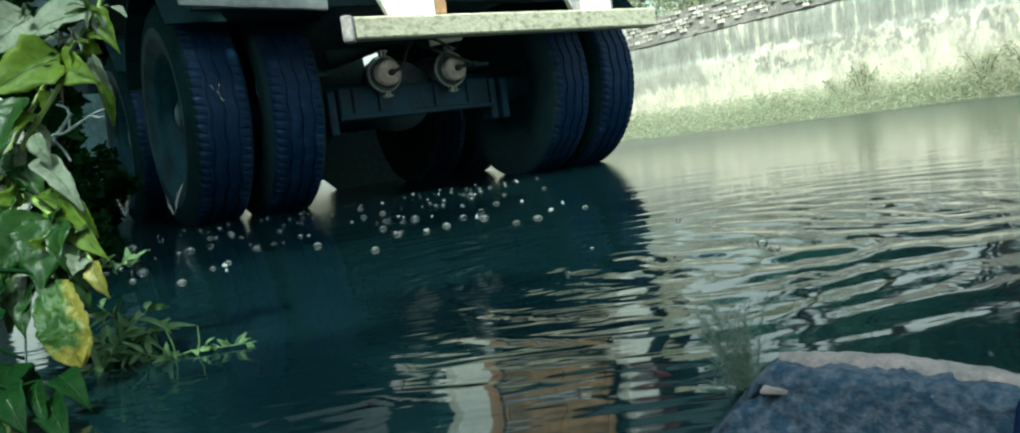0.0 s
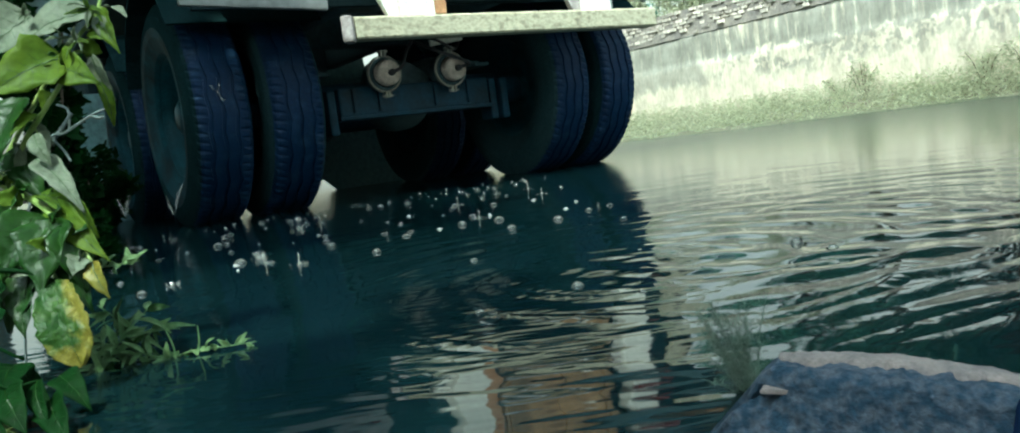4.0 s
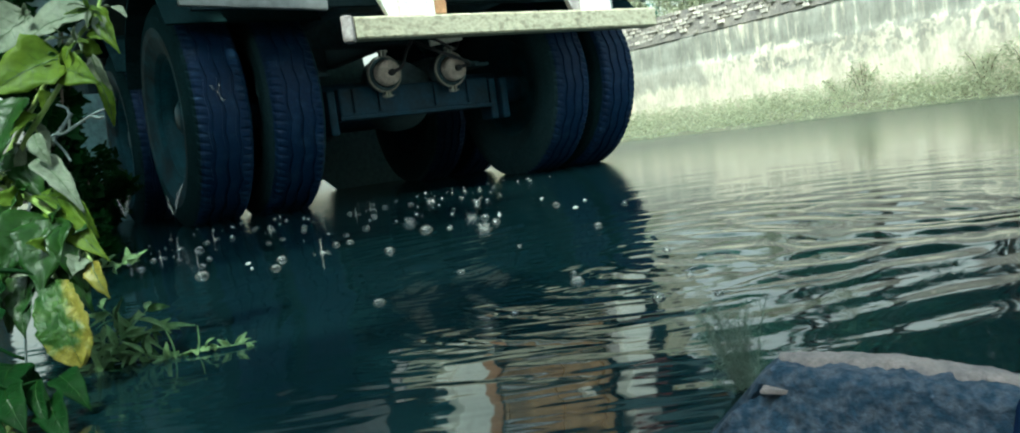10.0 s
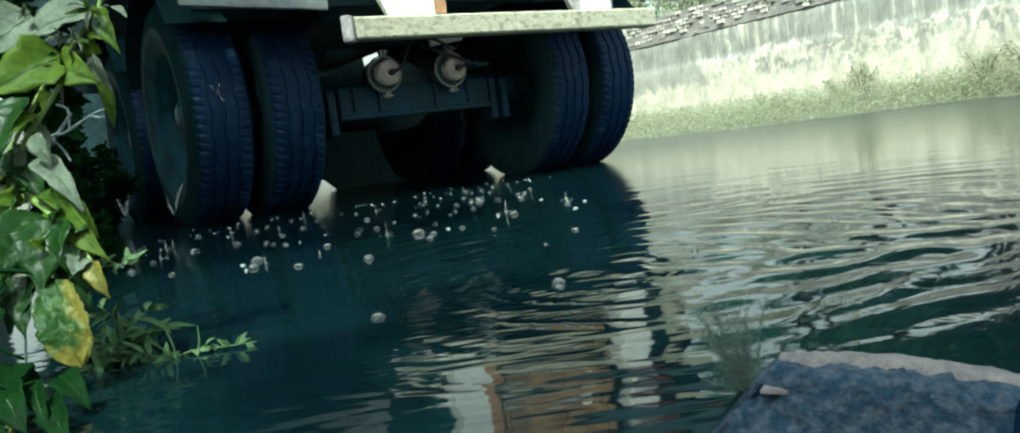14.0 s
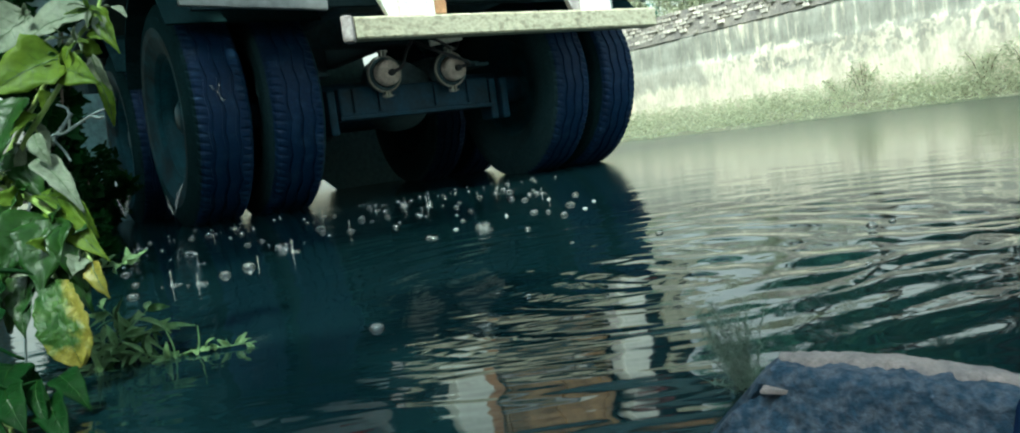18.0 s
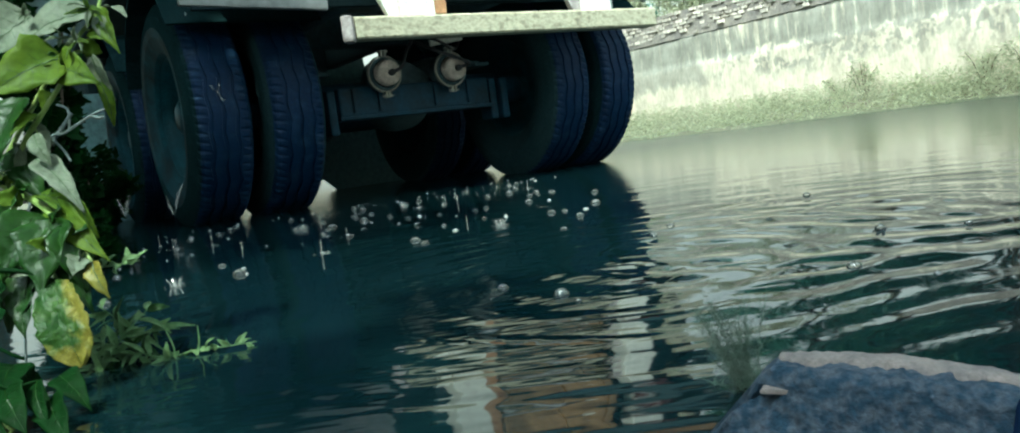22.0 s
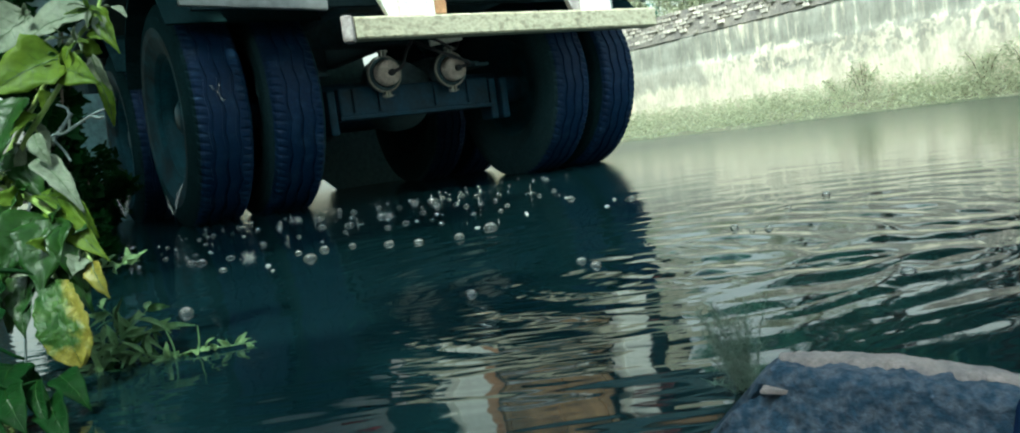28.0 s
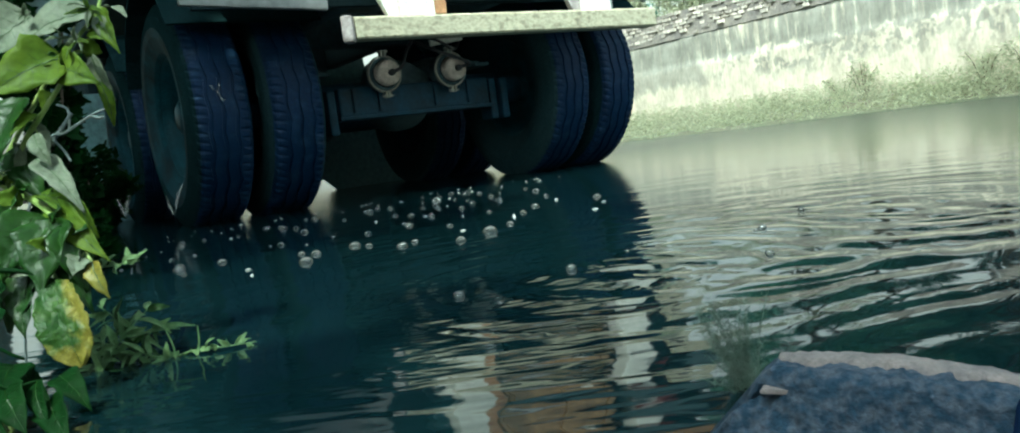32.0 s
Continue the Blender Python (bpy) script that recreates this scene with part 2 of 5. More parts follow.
def water_material():
    m = bpy.data.materials.new("murky_water")
    m.use_nodes = True
    nt = m.node_tree
    n, ln = nt.nodes, nt.links
    b = n["Principled BSDF"]
    b.inputs["Base Color"].default_value = (0.0036, 0.0116, 0.0140, 1)
    b.inputs["Roughness"].default_value = 0.03
    b.inputs["IOR"].default_value = 1.33
    co = n.new("ShaderNodeTexCoord")
    sep = n.new("ShaderNodeSeparateXYZ")
    ln.new(co.outputs["Object"], sep.inputs[0])
    far = n.new("ShaderNodeMapRange")
    far.inputs[1].default_value, far.inputs[2].default_value = 1.2, 7.0
    far.inputs[3].default_value, far.inputs[4].default_value = 0.045, 0.21
    ln.new(sep.outputs[1], far.inputs[0])
    ln.new(far.outputs[0], b.inputs["Roughness"])
    total = None
    for stretch, scale, amp in (((1, 1, 1), 6.0, 0.0008), ((1.0, 1.7, 1), 20.0, 0.00016)):
        mp = n.new("ShaderNodeMapping")
        mp.inputs["Scale"].default_value = stretch
        mp.inputs["Rotation"].default_value = (0, 0, 0.5)
        ln.new(co.outputs["Object"], mp.inputs[0])
        t = n.new("ShaderNodeTexNoise")
        t.inputs["Scale"].default_value, t.inputs["Detail"].default_value = scale, 1.5
        ln.new(mp.outputs[0], t.inputs["Vector"])
        k = n.new("ShaderNodeMath")
        k.operation = "MULTIPLY"
        k.inputs[1].default_value = amp
        ln.new(t.outputs[0], k.inputs[0])
        if total is None:
            total = k.outputs[0]
        else:
            a = n.new("ShaderNodeMath")
            ln.new(total, a.inputs[0])
            ln.new(k.outputs[0], a.inputs[1])
            total = a.outputs[0]
    def y_range(y0, y1, v0, v1, axis=1):
        r = n.new("ShaderNodeMapRange")
        r.inputs[1].default_value, r.inputs[2].default_value = y0, y1
        r.inputs[3].default_value, r.inputs[4].default_value = v0, v1
        ln.new(sep.outputs[axis], r.inputs[0])
        return r.outputs[0]

    def times(p, q):
        k = n.new("ShaderNodeMath")
        k.operation = "MULTIPLY"
        ln.new(p, k.inputs[0])
        ln.new(q, k.inputs[1])
        return k.outputs[0]

    total = times(total, y_range(1.7, 2.8, 1.0, 0.25))
    # drops beat the water behind the truck into short chop
    mp = n.new("ShaderNodeMapping")
    mp.inputs["Scale"].default_value = (1.0, 2.2, 1.0)
    mp.inputs["Rotation"].default_value = (0, 0, 0.12)
    ln.new(co.outputs["Object"], mp.inputs[0])
    t = n.new("ShaderNodeTexNoise")
    t.inputs["Scale"].default_value, t.inputs["Detail"].default_value = 9.0, 2.0
    ln.new(mp.outputs[0], t.inputs["Vector"])
    beat = times(times(y_range(1.75, 2.3, 0.0, 0.0011), y_range(4.4, 3.6, 0.0, 1.0)), y_range(0.6, 0.2, 0.0, 1.0, 0))
    a = n.new("ShaderNodeMath")
    ln.new(total, a.inputs[0])
    ln.new(times(t.outputs[0], beat), a.inputs[1])
    total = a.outputs[0]
    # short broken ripples on the open water this side of the drips
    mp = n.new("ShaderNodeMapping")
    mp.inputs["Scale"].default_value = (1.0, 3.0, 1.0)
    mp.inputs["Rotation"].default_value = (0, 0, -0.06)
    ln.new(co.outputs["Object"], mp.inputs[0])
    t = n.new("ShaderNodeTexNoise")
    t.inputs["Scale"].default_value, t.inputs["Detail"].default_value = 12.0, 1.0
    ln.new(mp.outputs[0], t.inputs["Vector"])
    here = n.new("ShaderNodeMapRange")
    here.inputs[1].default_value, here.inputs[2].default_value = 1.7, 1.0
    here.inputs[3].default_value, here.inputs[4].default_value = 0.0, 0.00085
    ln.new(sep.outputs[1], here.inputs[0])
    k = n.new("ShaderNodeMath")
    k.operation = "MULTIPLY"
    ln.new(t.outputs[0], k.inputs[0])
    ln.new(times(here.outputs[0], y_range(0.12, 0.28, 1.0, 0.3, 0)), k.inputs[1])
    a = n.new("ShaderNodeMath")
    ln.new(total, a.inputs[0])
    ln.new(k.outputs[0], a.inputs[1])
    total = a.outputs[0]
    bp = n.new("ShaderNodeBump")
    bp.inputs["Strength"].default_value, bp.inputs["Distance"].default_value = 1.0, 1.0
    ln.new(total, bp.inputs["Height"])
    ln.new(bp.outputs[0], b.inputs["Normal"])
    return m


WATER = water_material()
FOAM = bpy.data.materials.new("water_film")
FOAM.use_nodes = True
_b = FOAM.node_tree.nodes["Principled BSDF"]
_b.inputs["Base Color"].default_value = (0.5, 0.52, 0.52, 1)
_b.inputs["Roughness"].default_value = 0.08
_b.inputs["IOR"].default_value = 1.33
_b.inputs["Transmission Weight"].default_value = 0.1


def film_material(name, body, index=1.33):
    """A thin skin of water: clear with a bright gloss."""
    m = bpy.data.materials.new(name)
    m.use_nodes = True
    n, ln = m.node_tree.nodes, m.node_tree.links
    gl = n.new("ShaderNodeBsdfGlossy")
    gl.inputs["Roughness"].default_value = 0.05
    tr = n.new("ShaderNodeBsdfTransparent")
    fr = n.new("ShaderNodeFresnel")
    fr.inputs[0].default_value = index
    df = n.new("ShaderNodeBsdfDiffuse")
    df.inputs[0].default_value = (0.8, 0.82, 0.8, 1)
    m1, m2 = n.new("ShaderNodeMixShader"), n.new("ShaderNodeMixShader")
    m1.inputs[0].default_value = body
    ln.new(tr.outputs[0], m1.inputs[1])
    ln.new(df.outputs[0], m1.inputs[2])
    ln.new(fr.outputs[0], m2.inputs[0])
    ln.new(m1.outputs[0], m2.inputs[1])
    ln.new(gl.outputs[0], m2.inputs[2])
    ln.new(m2.outputs[0], n["Material Output"].inputs[0])
    return m


FILM = film_material("bubble_film", 0.05, 1.5)
# whiter film: the light on a bubble's top is put into its colour
FILM3 = film_material("milky_film", 0.11, 1.4)
FILM2 = film_material("splash_water", 0.15)


# ---- mesh helpers ----
def part(name, bm, mat, parent=None, label="", smooth=False):
    me = bpy.data.meshes.new(name)
    bm.to_mesh(me)
    bm.free()
    for p in me.polygons:
        p.use_smooth = smooth
    me.materials.append(mat)
    ob = new(name, me)
    if parent is not None:
        ob.parent = parent
    if label:
        ob["label"] = label
    return ob


def share(name, me, parent, m):
    ob = new(name, me)
    ob.parent = parent
    ob.matrix_local = m
    return ob


def holder(name, m=Matrix.Identity(4)):
    ob = new(name)
    ob.empty_display_size = 0.1
    ob.matrix_world = m
    return ob


def add_box(bm, c, s, m=None, bevel=0.0):
    r = bmesh.ops.create_cube(bm, size=1.0)
    vs = r["verts"]
    for v in vs:
        v.co = Vector((v.co.x * s[0], v.co.y * s[1], v.co.z * s[2]))
    if bevel:
        es = list({e for v in vs for e in v.link_edges})
        rb = bmesh.ops.bevel(bm, geom=vs + es, offset=bevel, segments=2, affect="EDGES", profile=0.6)
        vs = list({v for f in rb["faces"] for v in f.verts})
    for v in vs:
        v.co = (m @ v.co if m else v.co) + Vector(c)
    return vs


def box(c, s, m=None, bevel=0.0):
    bm = bmesh.new()
    add_box(bm, c, s, m, bevel)
    return bm


def lathe(bm, profile, steps=32, axis="X", centre=(0, 0, 0), closed=False):
    """profile: (along the axis, radius)."""
    rings = []
    c = Vector(centre)
    for i in range(steps):
        a = 2 * math.pi * i / steps
        ring = []
        for t, r in profile:
            u, v = r * math.cos(a), r * math.sin(a)
            co = {"X": (t, u, v), "Y": (u, t, v), "Z": (u, v, t)}[axis]
            ring.append(bm.verts.new(c + Vector(co)))
        rings.append(ring)
    k = len(profile)
    for i in range(steps):
        a, b = rings[i], rings[(i + 1) % steps]
        for j in range(k if closed else k - 1):
            q = [a[j], a[(j + 1) % k], b[(j + 1) % k], b[j]]
            bm.faces.new(q)
    bmesh.ops.recalc_face_normals(bm, faces=bm.faces)
    return bm


def tube(bm, pts, radii, sides=8):
    pts = [Vector(p) for p in pts]
    rings = []
    for i, p in enumerate(pts):
        d = (pts[min(i + 1, len(pts) - 1)] - pts[max(i - 1, 0)]).normalized()
        u = d.cross(Vector((0.31, 0.2, 0.93)))
        u = (u if u.length > 1e-3 else d.cross(Vector((1, 0, 0)))).normalized()
        w = d.cross(u)
        r = radii[i] if isinstance(radii, (list, tuple)) else radii
        rings.append([bm.verts.new(p + r * (math.cos(2 * math.pi * k / sides) * u + math.sin(2 * math.pi * k / sides) * w)) for k in range(sides)])
    for a, b in zip(rings, rings[1:]):
        for k in range(sides):
            bm.faces.new((a[k], a[(k + 1) % sides], b[(k + 1) % sides], b[k]))
    bm.faces.new(rings[0][::-1])
    bm.faces.new(rings[-1])
    return bm


def curve_points(pts, n=10):
    """A smooth line through the points."""
    P = [Vector(p) for p in pts]
    P = [2 * P[0] - P[1]] + P + [2 * P[-1] - P[-2]]
    out = []
    for i in range(1, len(P) - 2):
        for k in range(n):
            t = k / n
            a, b, c, d = P[i - 1:i + 3]
            out.append(0.5 * (2 * b + (c - a) * t + (2 * a - 5 * b + 4 * c - d) * t * t + (3 * b - a - 3 * c + d) * t ** 3))
    return out + [P[-2]]


# ---- ground and water ----
def smooth(a, b, x):
    t = min(1, max(0, (x - a) / (b - a)))
    return t * t * (3 - 2 * t)


def far_bank(w, l):
    """Height of the silted bank at the wall's foot: it widens past the weeds' bend."""
    edge = float(np.interp(l, (4.6, 5.3, 5.9, 6.7, 8.0, 30.0), (8.5, 8.2, 7.55, 7.0, 6.85, 6.85)))
    return 0.045 * smooth(edge - 0.15, edge + 0.25, w) + 0.175 * smooth(edge + 0.2, 9.3, w)


def build_ground():
    bm = bmesh.new()
    ws = [-900, -120, -40, -20, -10, -6] + [-4 + 0.10 * i for i in range(121)] + [8.1 + 0.08 * i for i in range(20)] + [10.5, 14, 20, 40, 120, 900]
    ls = [-900, -120, -40, -15, -8] + [-5 + 0.12 * i for i in range(175)] + [17, 20, 26, 40, 70, 150, 900]
    rows = []
    for w in ws:
        row = []
        for l in ls:
            p = TURN @ Vector((w, l, 0))
            here = smooth(-1.6, -0.9, p.x)
            near = here * (0.25 - 0.83 * p.y - 0.55 * min(0, p.x)) + (1 - here) * (-0.62 * p.x - 0.83 * p.y - 0.02)
            near += 0.06 * noise.noise((p.x * 1.9, p.y * 1.9, 4)) + 0.03 * noise.noise((p.x * 6, p.y * 6, 1))
            near = max(near, min(0.5, 0.4 * (-5.2 - p.x)))
            z = -0.0185
            # unseen bank behind the camera, raised to keep low sky light off the tyres
            z += 0.10 * smooth(0.0, 0.3, near) + 1.6 * smooth(0.5, 3.6, near)
            z += far_bank(w, l) + 0.25 * smooth(9.4, 12, w)
            if z > 0.0:
                z += 0.02 * noise.noise((w * 1.7, l * 1.7, 0.3))
            row.append(bm.verts.new((w, l, z)))
        rows.append(row)
    for a, b in zip(rows, rows[1:]):
        for k in range(len(ls) - 1):
            bm.faces.new((a[k], b[k], b[k + 1], a[k + 1]))
    ob = part("ground", bm, EARTH, smooth=True)
    ob.matrix_world = TURN
    return tagged(ob, "muddy earth bed and grassy banks of the channel", "ground", kind="structure")


build_ground()


def build_water():
    """A sheet with low waves near the camera, wide enough to drift."""
    bm = bmesh.new()
    xs = [-60, -30, -15, -8, -5] + [-3 + 0.06 * i for i in range(40)] + [-0.6 + 0.011 * i for i in range(240)] + [2.05 + 0.08 * i for i in range(20)] + [4, 5, 7, 10, 16, 30, 60]
    ys = [-6, -2, -0.6] + [0.25 + 0.011 * i for i in range(215)] + [2.63 + 0.05 * i for i in range(44)] + [5.2, 6, 8, 11, 16, 25, 45, 80]
    rows = []
    for x in xs:
        row = []
        for y in ys:
            fade = smooth(-2.9, -1.5, x) * (1 - smooth(2.4, 3.5, x)) * (1 - smooth(3.0, 4.6, y))
            z = 0.0006 * noise.noise((x * 5, y * 8, 0)) * fade
            chop = smooth(0.35, 0.62, x) * smooth(0.55, 0.9, y) * (1 - smooth(2.0, 2.6, y))
            z += (0.00004 + 0.00022 * chop) * noise.noise((x * 17, y * 30, 2)) * fade
            # long slow swell running across the near side of the drips
            z += 0.0009 * math.cos(78 * (y - 0.35 * x + 0.06 * noise.noise((x * 1.7, y * 1.7, 8)))) * smooth(0.16, 0.36, x) * (1 - 0.7 * smooth(0.40, 0.56, x)) * smooth(0.55, 0.72, y) * (1 - smooth(1.0, 1.25, y)) * max(0.15, 0.55 + 1.0 * noise.noise((x * 2.2, y * 2.2, 5)))
            for cx, cy, amp, k in ((0.281, 1.216, 0.0012, 62.0), (0.678, 1.404, 0.0013, 52.0), (0.132, 1.094, 0.00055, 112.0), (0.10, 0.98, 0.00030, 130.0)):
                r = math.hypot(x - cx, y - cy)
                wob = 0.55 * noise.noise((x * 3.2, y * 3.2, cx)) + 0.06 * noise.noise((x * 9, y * 9, cx))
                patchy = 0.7 + 0.9 * noise.noise((x * 2.2 + 7, y * 3.2, cx))
                z += amp * math.cos(k * (r + 0.085 * wob)) * smooth(1.35, 0.15, r) * (1 - 0.85 * smooth(1.5, 2.15, y)) * (0.75 + wob) * max(0.1, patchy) * (0.5 + 0.5 * max(smooth(0.7, 1.1, y), 0.35 * smooth(0.28, 0.5, x)))
            row.append(bm.verts.new((x, y, z)))
        rows.append(row)
    for a, b in zip(rows, rows[1:]):
        for k in range(len(ys) - 1):
            bm.faces.new((a[k], b[k], b[k + 1], a[k + 1]))
    ob = part("water", bm, WATER, smooth=True)
    return tagged(ob, "dark murky rippled water mirroring truck and wall", "water", kind="structure")


water = build_water()


# ---- channel wall ----
WALL_W = 9.2


def build_wall():
    wall = holder("wall_channel", TURN)
    tagged(wall, "old lime-plastered retaining wall with a brick top", "wall", kind="structure")
    bm = bmesh.new()
    # plaster face with an uneven surface, a step at the seam and at the ledge
    ls = [-60, -30, -15, -8, -4] + [-1 + 0.12 * i for i in range(150)] + [18, 22, 30, 45, 80]
    zs = [-0.1, 0.15, 0.3, 0.45, 0.6, 0.75, 0.9, 0.962, 0.985, 1.05, 1.15, 1.25, 1.33, 1.345, 1.385]
    rows = []
    for l in ls:
        row = []
        for z in zs:
            d = 0.012 * noise.noise((l * 1.3, z * 2.2, 0)) + 0.006 * noise.noise((l * 5, z * 6, 4))
            off = 0.0 if z < 0.97 else 0.012
            if z > 1.34:
                off = 0.016 + 0.010 * noise.noise((l * 2, 0, 9))
            row.append(bm.verts.new((WALL_W + off + d, l, z)))
        row += [bm.verts.new((WALL_W + 0.45, l, 1.385)), bm.verts.new((WALL_W + 0.45, l, -0.1))]
        rows.append(row)
    k = len(rows[0])
    for a, b in zip(rows, rows[1:]):
        for j in range(k):
            bm.faces.new((a[j], a[(j + 1) % k], b[(j + 1) % k], b[j]))
    bm.faces.new(rows[0])
    bm.faces.new(rows[-1][::-1])
    bmesh.ops.recalc_face_normals(bm, faces=bm.faces)
    part("plaster", bm, PLASTER, wall, "stained white lime plaster", smooth=True)
    part("mortar", box((WALL_W + 0.209, 10, 1.58), (0.412, 140, 0.39)), MORTAR, wall)
    return wall


wall = build_wall()


# ---- truck ----
TRUCK = Matrix.Translation((-0.484, 4.519, 0)) @ TURN
AXLE_Z = 0.4967
R = 0.515


def tyre_mesh():
    bm = bmesh.new()
    W = 0.118
    steps = 252
    prof = []
    # sidewall, shoulder, ribs with zigzag grooves, shoulder, sidewall
    prof += [(-0.085, 0.275, 0), (-0.105, 0.30, 0), (-0.134, 0.37, 0), (-0.138, 0.41, 0), (-0.13, 0.46, 0), (-W, 0.492, 0), (-0.106, R - 0.006, 2), (-0.096, R - 0.001, 2)]
    for g in (-0.055, 0.0, 0.055):
        prof += [(g - 0.0085, R, 1), (g - 0.006, R - 0.008, 1), (g + 0.006, R - 0.008, 1), (g + 0.0085, R, 1)]
    prof += [(0.096, R - 0.001, 2), (0.106, R - 0.006, 2), (W, 0.492, 0), (0.13, 0.46, 0), (0.138, 0.41, 0), (0.134, 0.37, 0), (0.105, 0.30, 0), (0.085, 0.275, 0)]
    rings = []
    for i in range(steps):
        a = 2 * math.pi * i / steps
        zig = 0.006 * (abs((i % 12) - 6) - 3) / 3
        ring = []
        for x, r, kind in prof:
            if kind == 2 and i % 3 < 1:
                r -= 0.006
            ring.append(bm.verts.new((x + (zig if kind == 1 else 0), r * math.cos(a), r * math.sin(a))))
        rings.append(ring)
    for i in range(steps):
        a, b = rings[i], rings[(i + 1) % steps]
        for j in range(len(prof) - 1):
            bm.faces.new((a[j], a[j + 1], b[j + 1], b[j]))
    bmesh.ops.recalc_face_normals(bm, faces=bm.faces)
    return bm


def build_truck():
    truck = holder("truck", TRUCK)
    tagged(truck, "heavy tipper lorry standing in shallow water seen from behind", "truck")
    # wheels: a dished rim with a tyre, hub and bolts; the dish points to the outside
    first = paler = None
    rim_profile = [(-0.088, 0.285), (-0.092, 0.298), (-0.080, 0.272), (-0.06, 0.262), (-0.03, 0.245), (0.0, 0.21), (0.004, 0.13), (0.0, 0.0)]

    def wheel(x, y, out, z=AXLE_Z, inner=False):
        nonlocal first, paler
        m = Matrix.Translation((x, y, z)) @ (Matrix.Rotation(math.pi, 4, "Z") if out > 0 else Matrix.Identity(4))
        if inner:
            m = m @ Matrix.Rotation(math.pi, 4, "Z")
        m = m @ Matrix.Rotation(random.uniform(0, 6.28), 4, "X")
        if first is None:
            bm = lathe(bmesh.new(), rim_profile, 40)
            w = part("wheel", bm, RIM, truck, "grey painted steel wheel with a tyre", smooth=True)
            t = part("tyre", tyre_mesh(), RUBBER, w, "worn black tyre with zigzag tread")
            t.data.materials.append(SIDEWALL)
            t.data.materials.append(BEAD)
            for f in t.data.polygons:
                far = math.hypot(f.center.y, f.center.z)
                if far < 0.405:
                    f.material_index = 2
                elif abs(f.center.x) > 0.112:
                    f.material_index = 1
            hb = lathe(bmesh.new(), [(-0.075, 0.0), (-0.075, 0.05), (-0.06, 0.075), (-0.01, 0.085), (0.005, 0.09)], 24)
            hub = part("hub", hb, RIM, w, smooth=True)
            nut = lathe(bmesh.new(), [(-0.025, 0.0), (-0.025, 0.015), (0.01, 0.015)], 6)
            first = (w, t, hub)
            # inner tyres take the lighter sidewall that brightens their shaded side
            paler = t.data.copy()
            paler.materials[1] = INNERWALL
            paler.materials[2] = INNERWALL
            first_nut = part("wheel_nut", nut, RIM, w)
            first_nut.matrix_local = Matrix.Translation((0, 0.165, 0))
            for k in range(1, 10):
                a = 2 * math.pi * k / 10
                share("wheel_nut", first_nut.data, w, Matrix.Translation((0, 0.165 * math.cos(a), 0.165 * math.sin(a))))
        else:
            w = share("wheel", first[0].data, truck, m)
            w["label"] = "grey painted steel wheel with a tyre"
            for src in first[1:]:
                share(src.name.split(".")[0], paler if inner and src is first[1] else src.data, w, Matrix.Identity(4))
            if not inner:
                for src in [o for o in first[0].children if o.name.startswith("wheel_nut")]:
                    share("wheel_nut", src.data, w, src.matrix_local.copy())
        w.matrix_local = m
        return w

    for y in (0.0, 1.35):
        wheel(-1.09, y, -1)
        wheel(-0.76, y, -1, inner=True)
        wheel(0.76, y, 1, inner=True)
        wheel(1.09, y, 1)
    wheel(-0.98, 5.2, -1)
    wheel(0.98, 5.2, 1)

    # axle housings: tube with a bolted centre
    for y in (0.0, 1.35):
        bm = bmesh.new()
        lathe(bm, [(-0.9, 0.0), (-0.9, 0.075), (-0.62, 0.08), (-0.56, 0.095), (-0.32, 0.10), (0.32, 0.10), (0.56, 0.095), (0.62, 0.08), (0.9, 0.075), (0.9, 0.0)], 24, centre=(0, y, AXLE_Z))
        part("axle_housing", bm, AXLE, truck, "blue-grey painted axle tube", smooth=True)
        bm = lathe(bmesh.new(), [(-0.20, 0.0), (-0.20, 0.06), (-0.16, 0.15), (-0.05, 0.19), (0.05, 0.19), (0.14, 0.15), (0.18, 0.06), (0.18, 0.0)], 24, "Y", (0.0, y + 0.1, AXLE_Z + 0.02))
        part("differential", bm, UNDERBODY, truck, smooth=True)
    part("cross_beam", box((0.0, -0.14, 0.485), (0.87, 0.06, 0.145), bevel=0.012), AXLE, truck, "blue-grey box beam behind the axle")
    for x in (-0.36, -0.22, 0.1, 0.3):
        part("beam_rib", box((x, -0.178, 0.49), (0.018, 0.02, 0.12), bevel=0.004), AXLE, truck)
    for x in (-0.47, 0.47, 0.545):
        part("bracket", box((x, -0.10, 0.44), (0.045, 0.12, 0.22), bevel=0.012), AXLE, truck)
    part("lower_flange", box((0.0, -0.15, 0.405), (0.9, 0.10, 0.018), bevel=0.004), AXLE, truck)

    # brake chambers with clamp bands, caps and hoses
    for x in (-0.205, 0.175):
        c = (x, -0.24, 0.605)
        bm = lathe(bmesh.new(), [(0.11, 0.05), (0.10, 0.078), (0.0, 0.082), (-0.012, 0.07)], 28, "Y", c)
        ch = part("brake_chamber", bm, CHASSIS, truck, "round brake chamber with a pale cap", smooth=True)
        bm = lathe(bmesh.new(), [(0.02, 0.084), (0.015, 0.0925), (-0.001, 0.0925), (-0.006, 0.084)], 32, "Y", c, closed=True)
        part("clamp_band", bm, BAND, ch, "bright metal clamp band", smooth=True)
        bm = lathe(bmesh.new(), [(-0.012, 0.065), (-0.050, 0.063), (-0.060, 0.056), (-0.063, 0.02), (-0.058, 0.0)], 28, "Y", c)
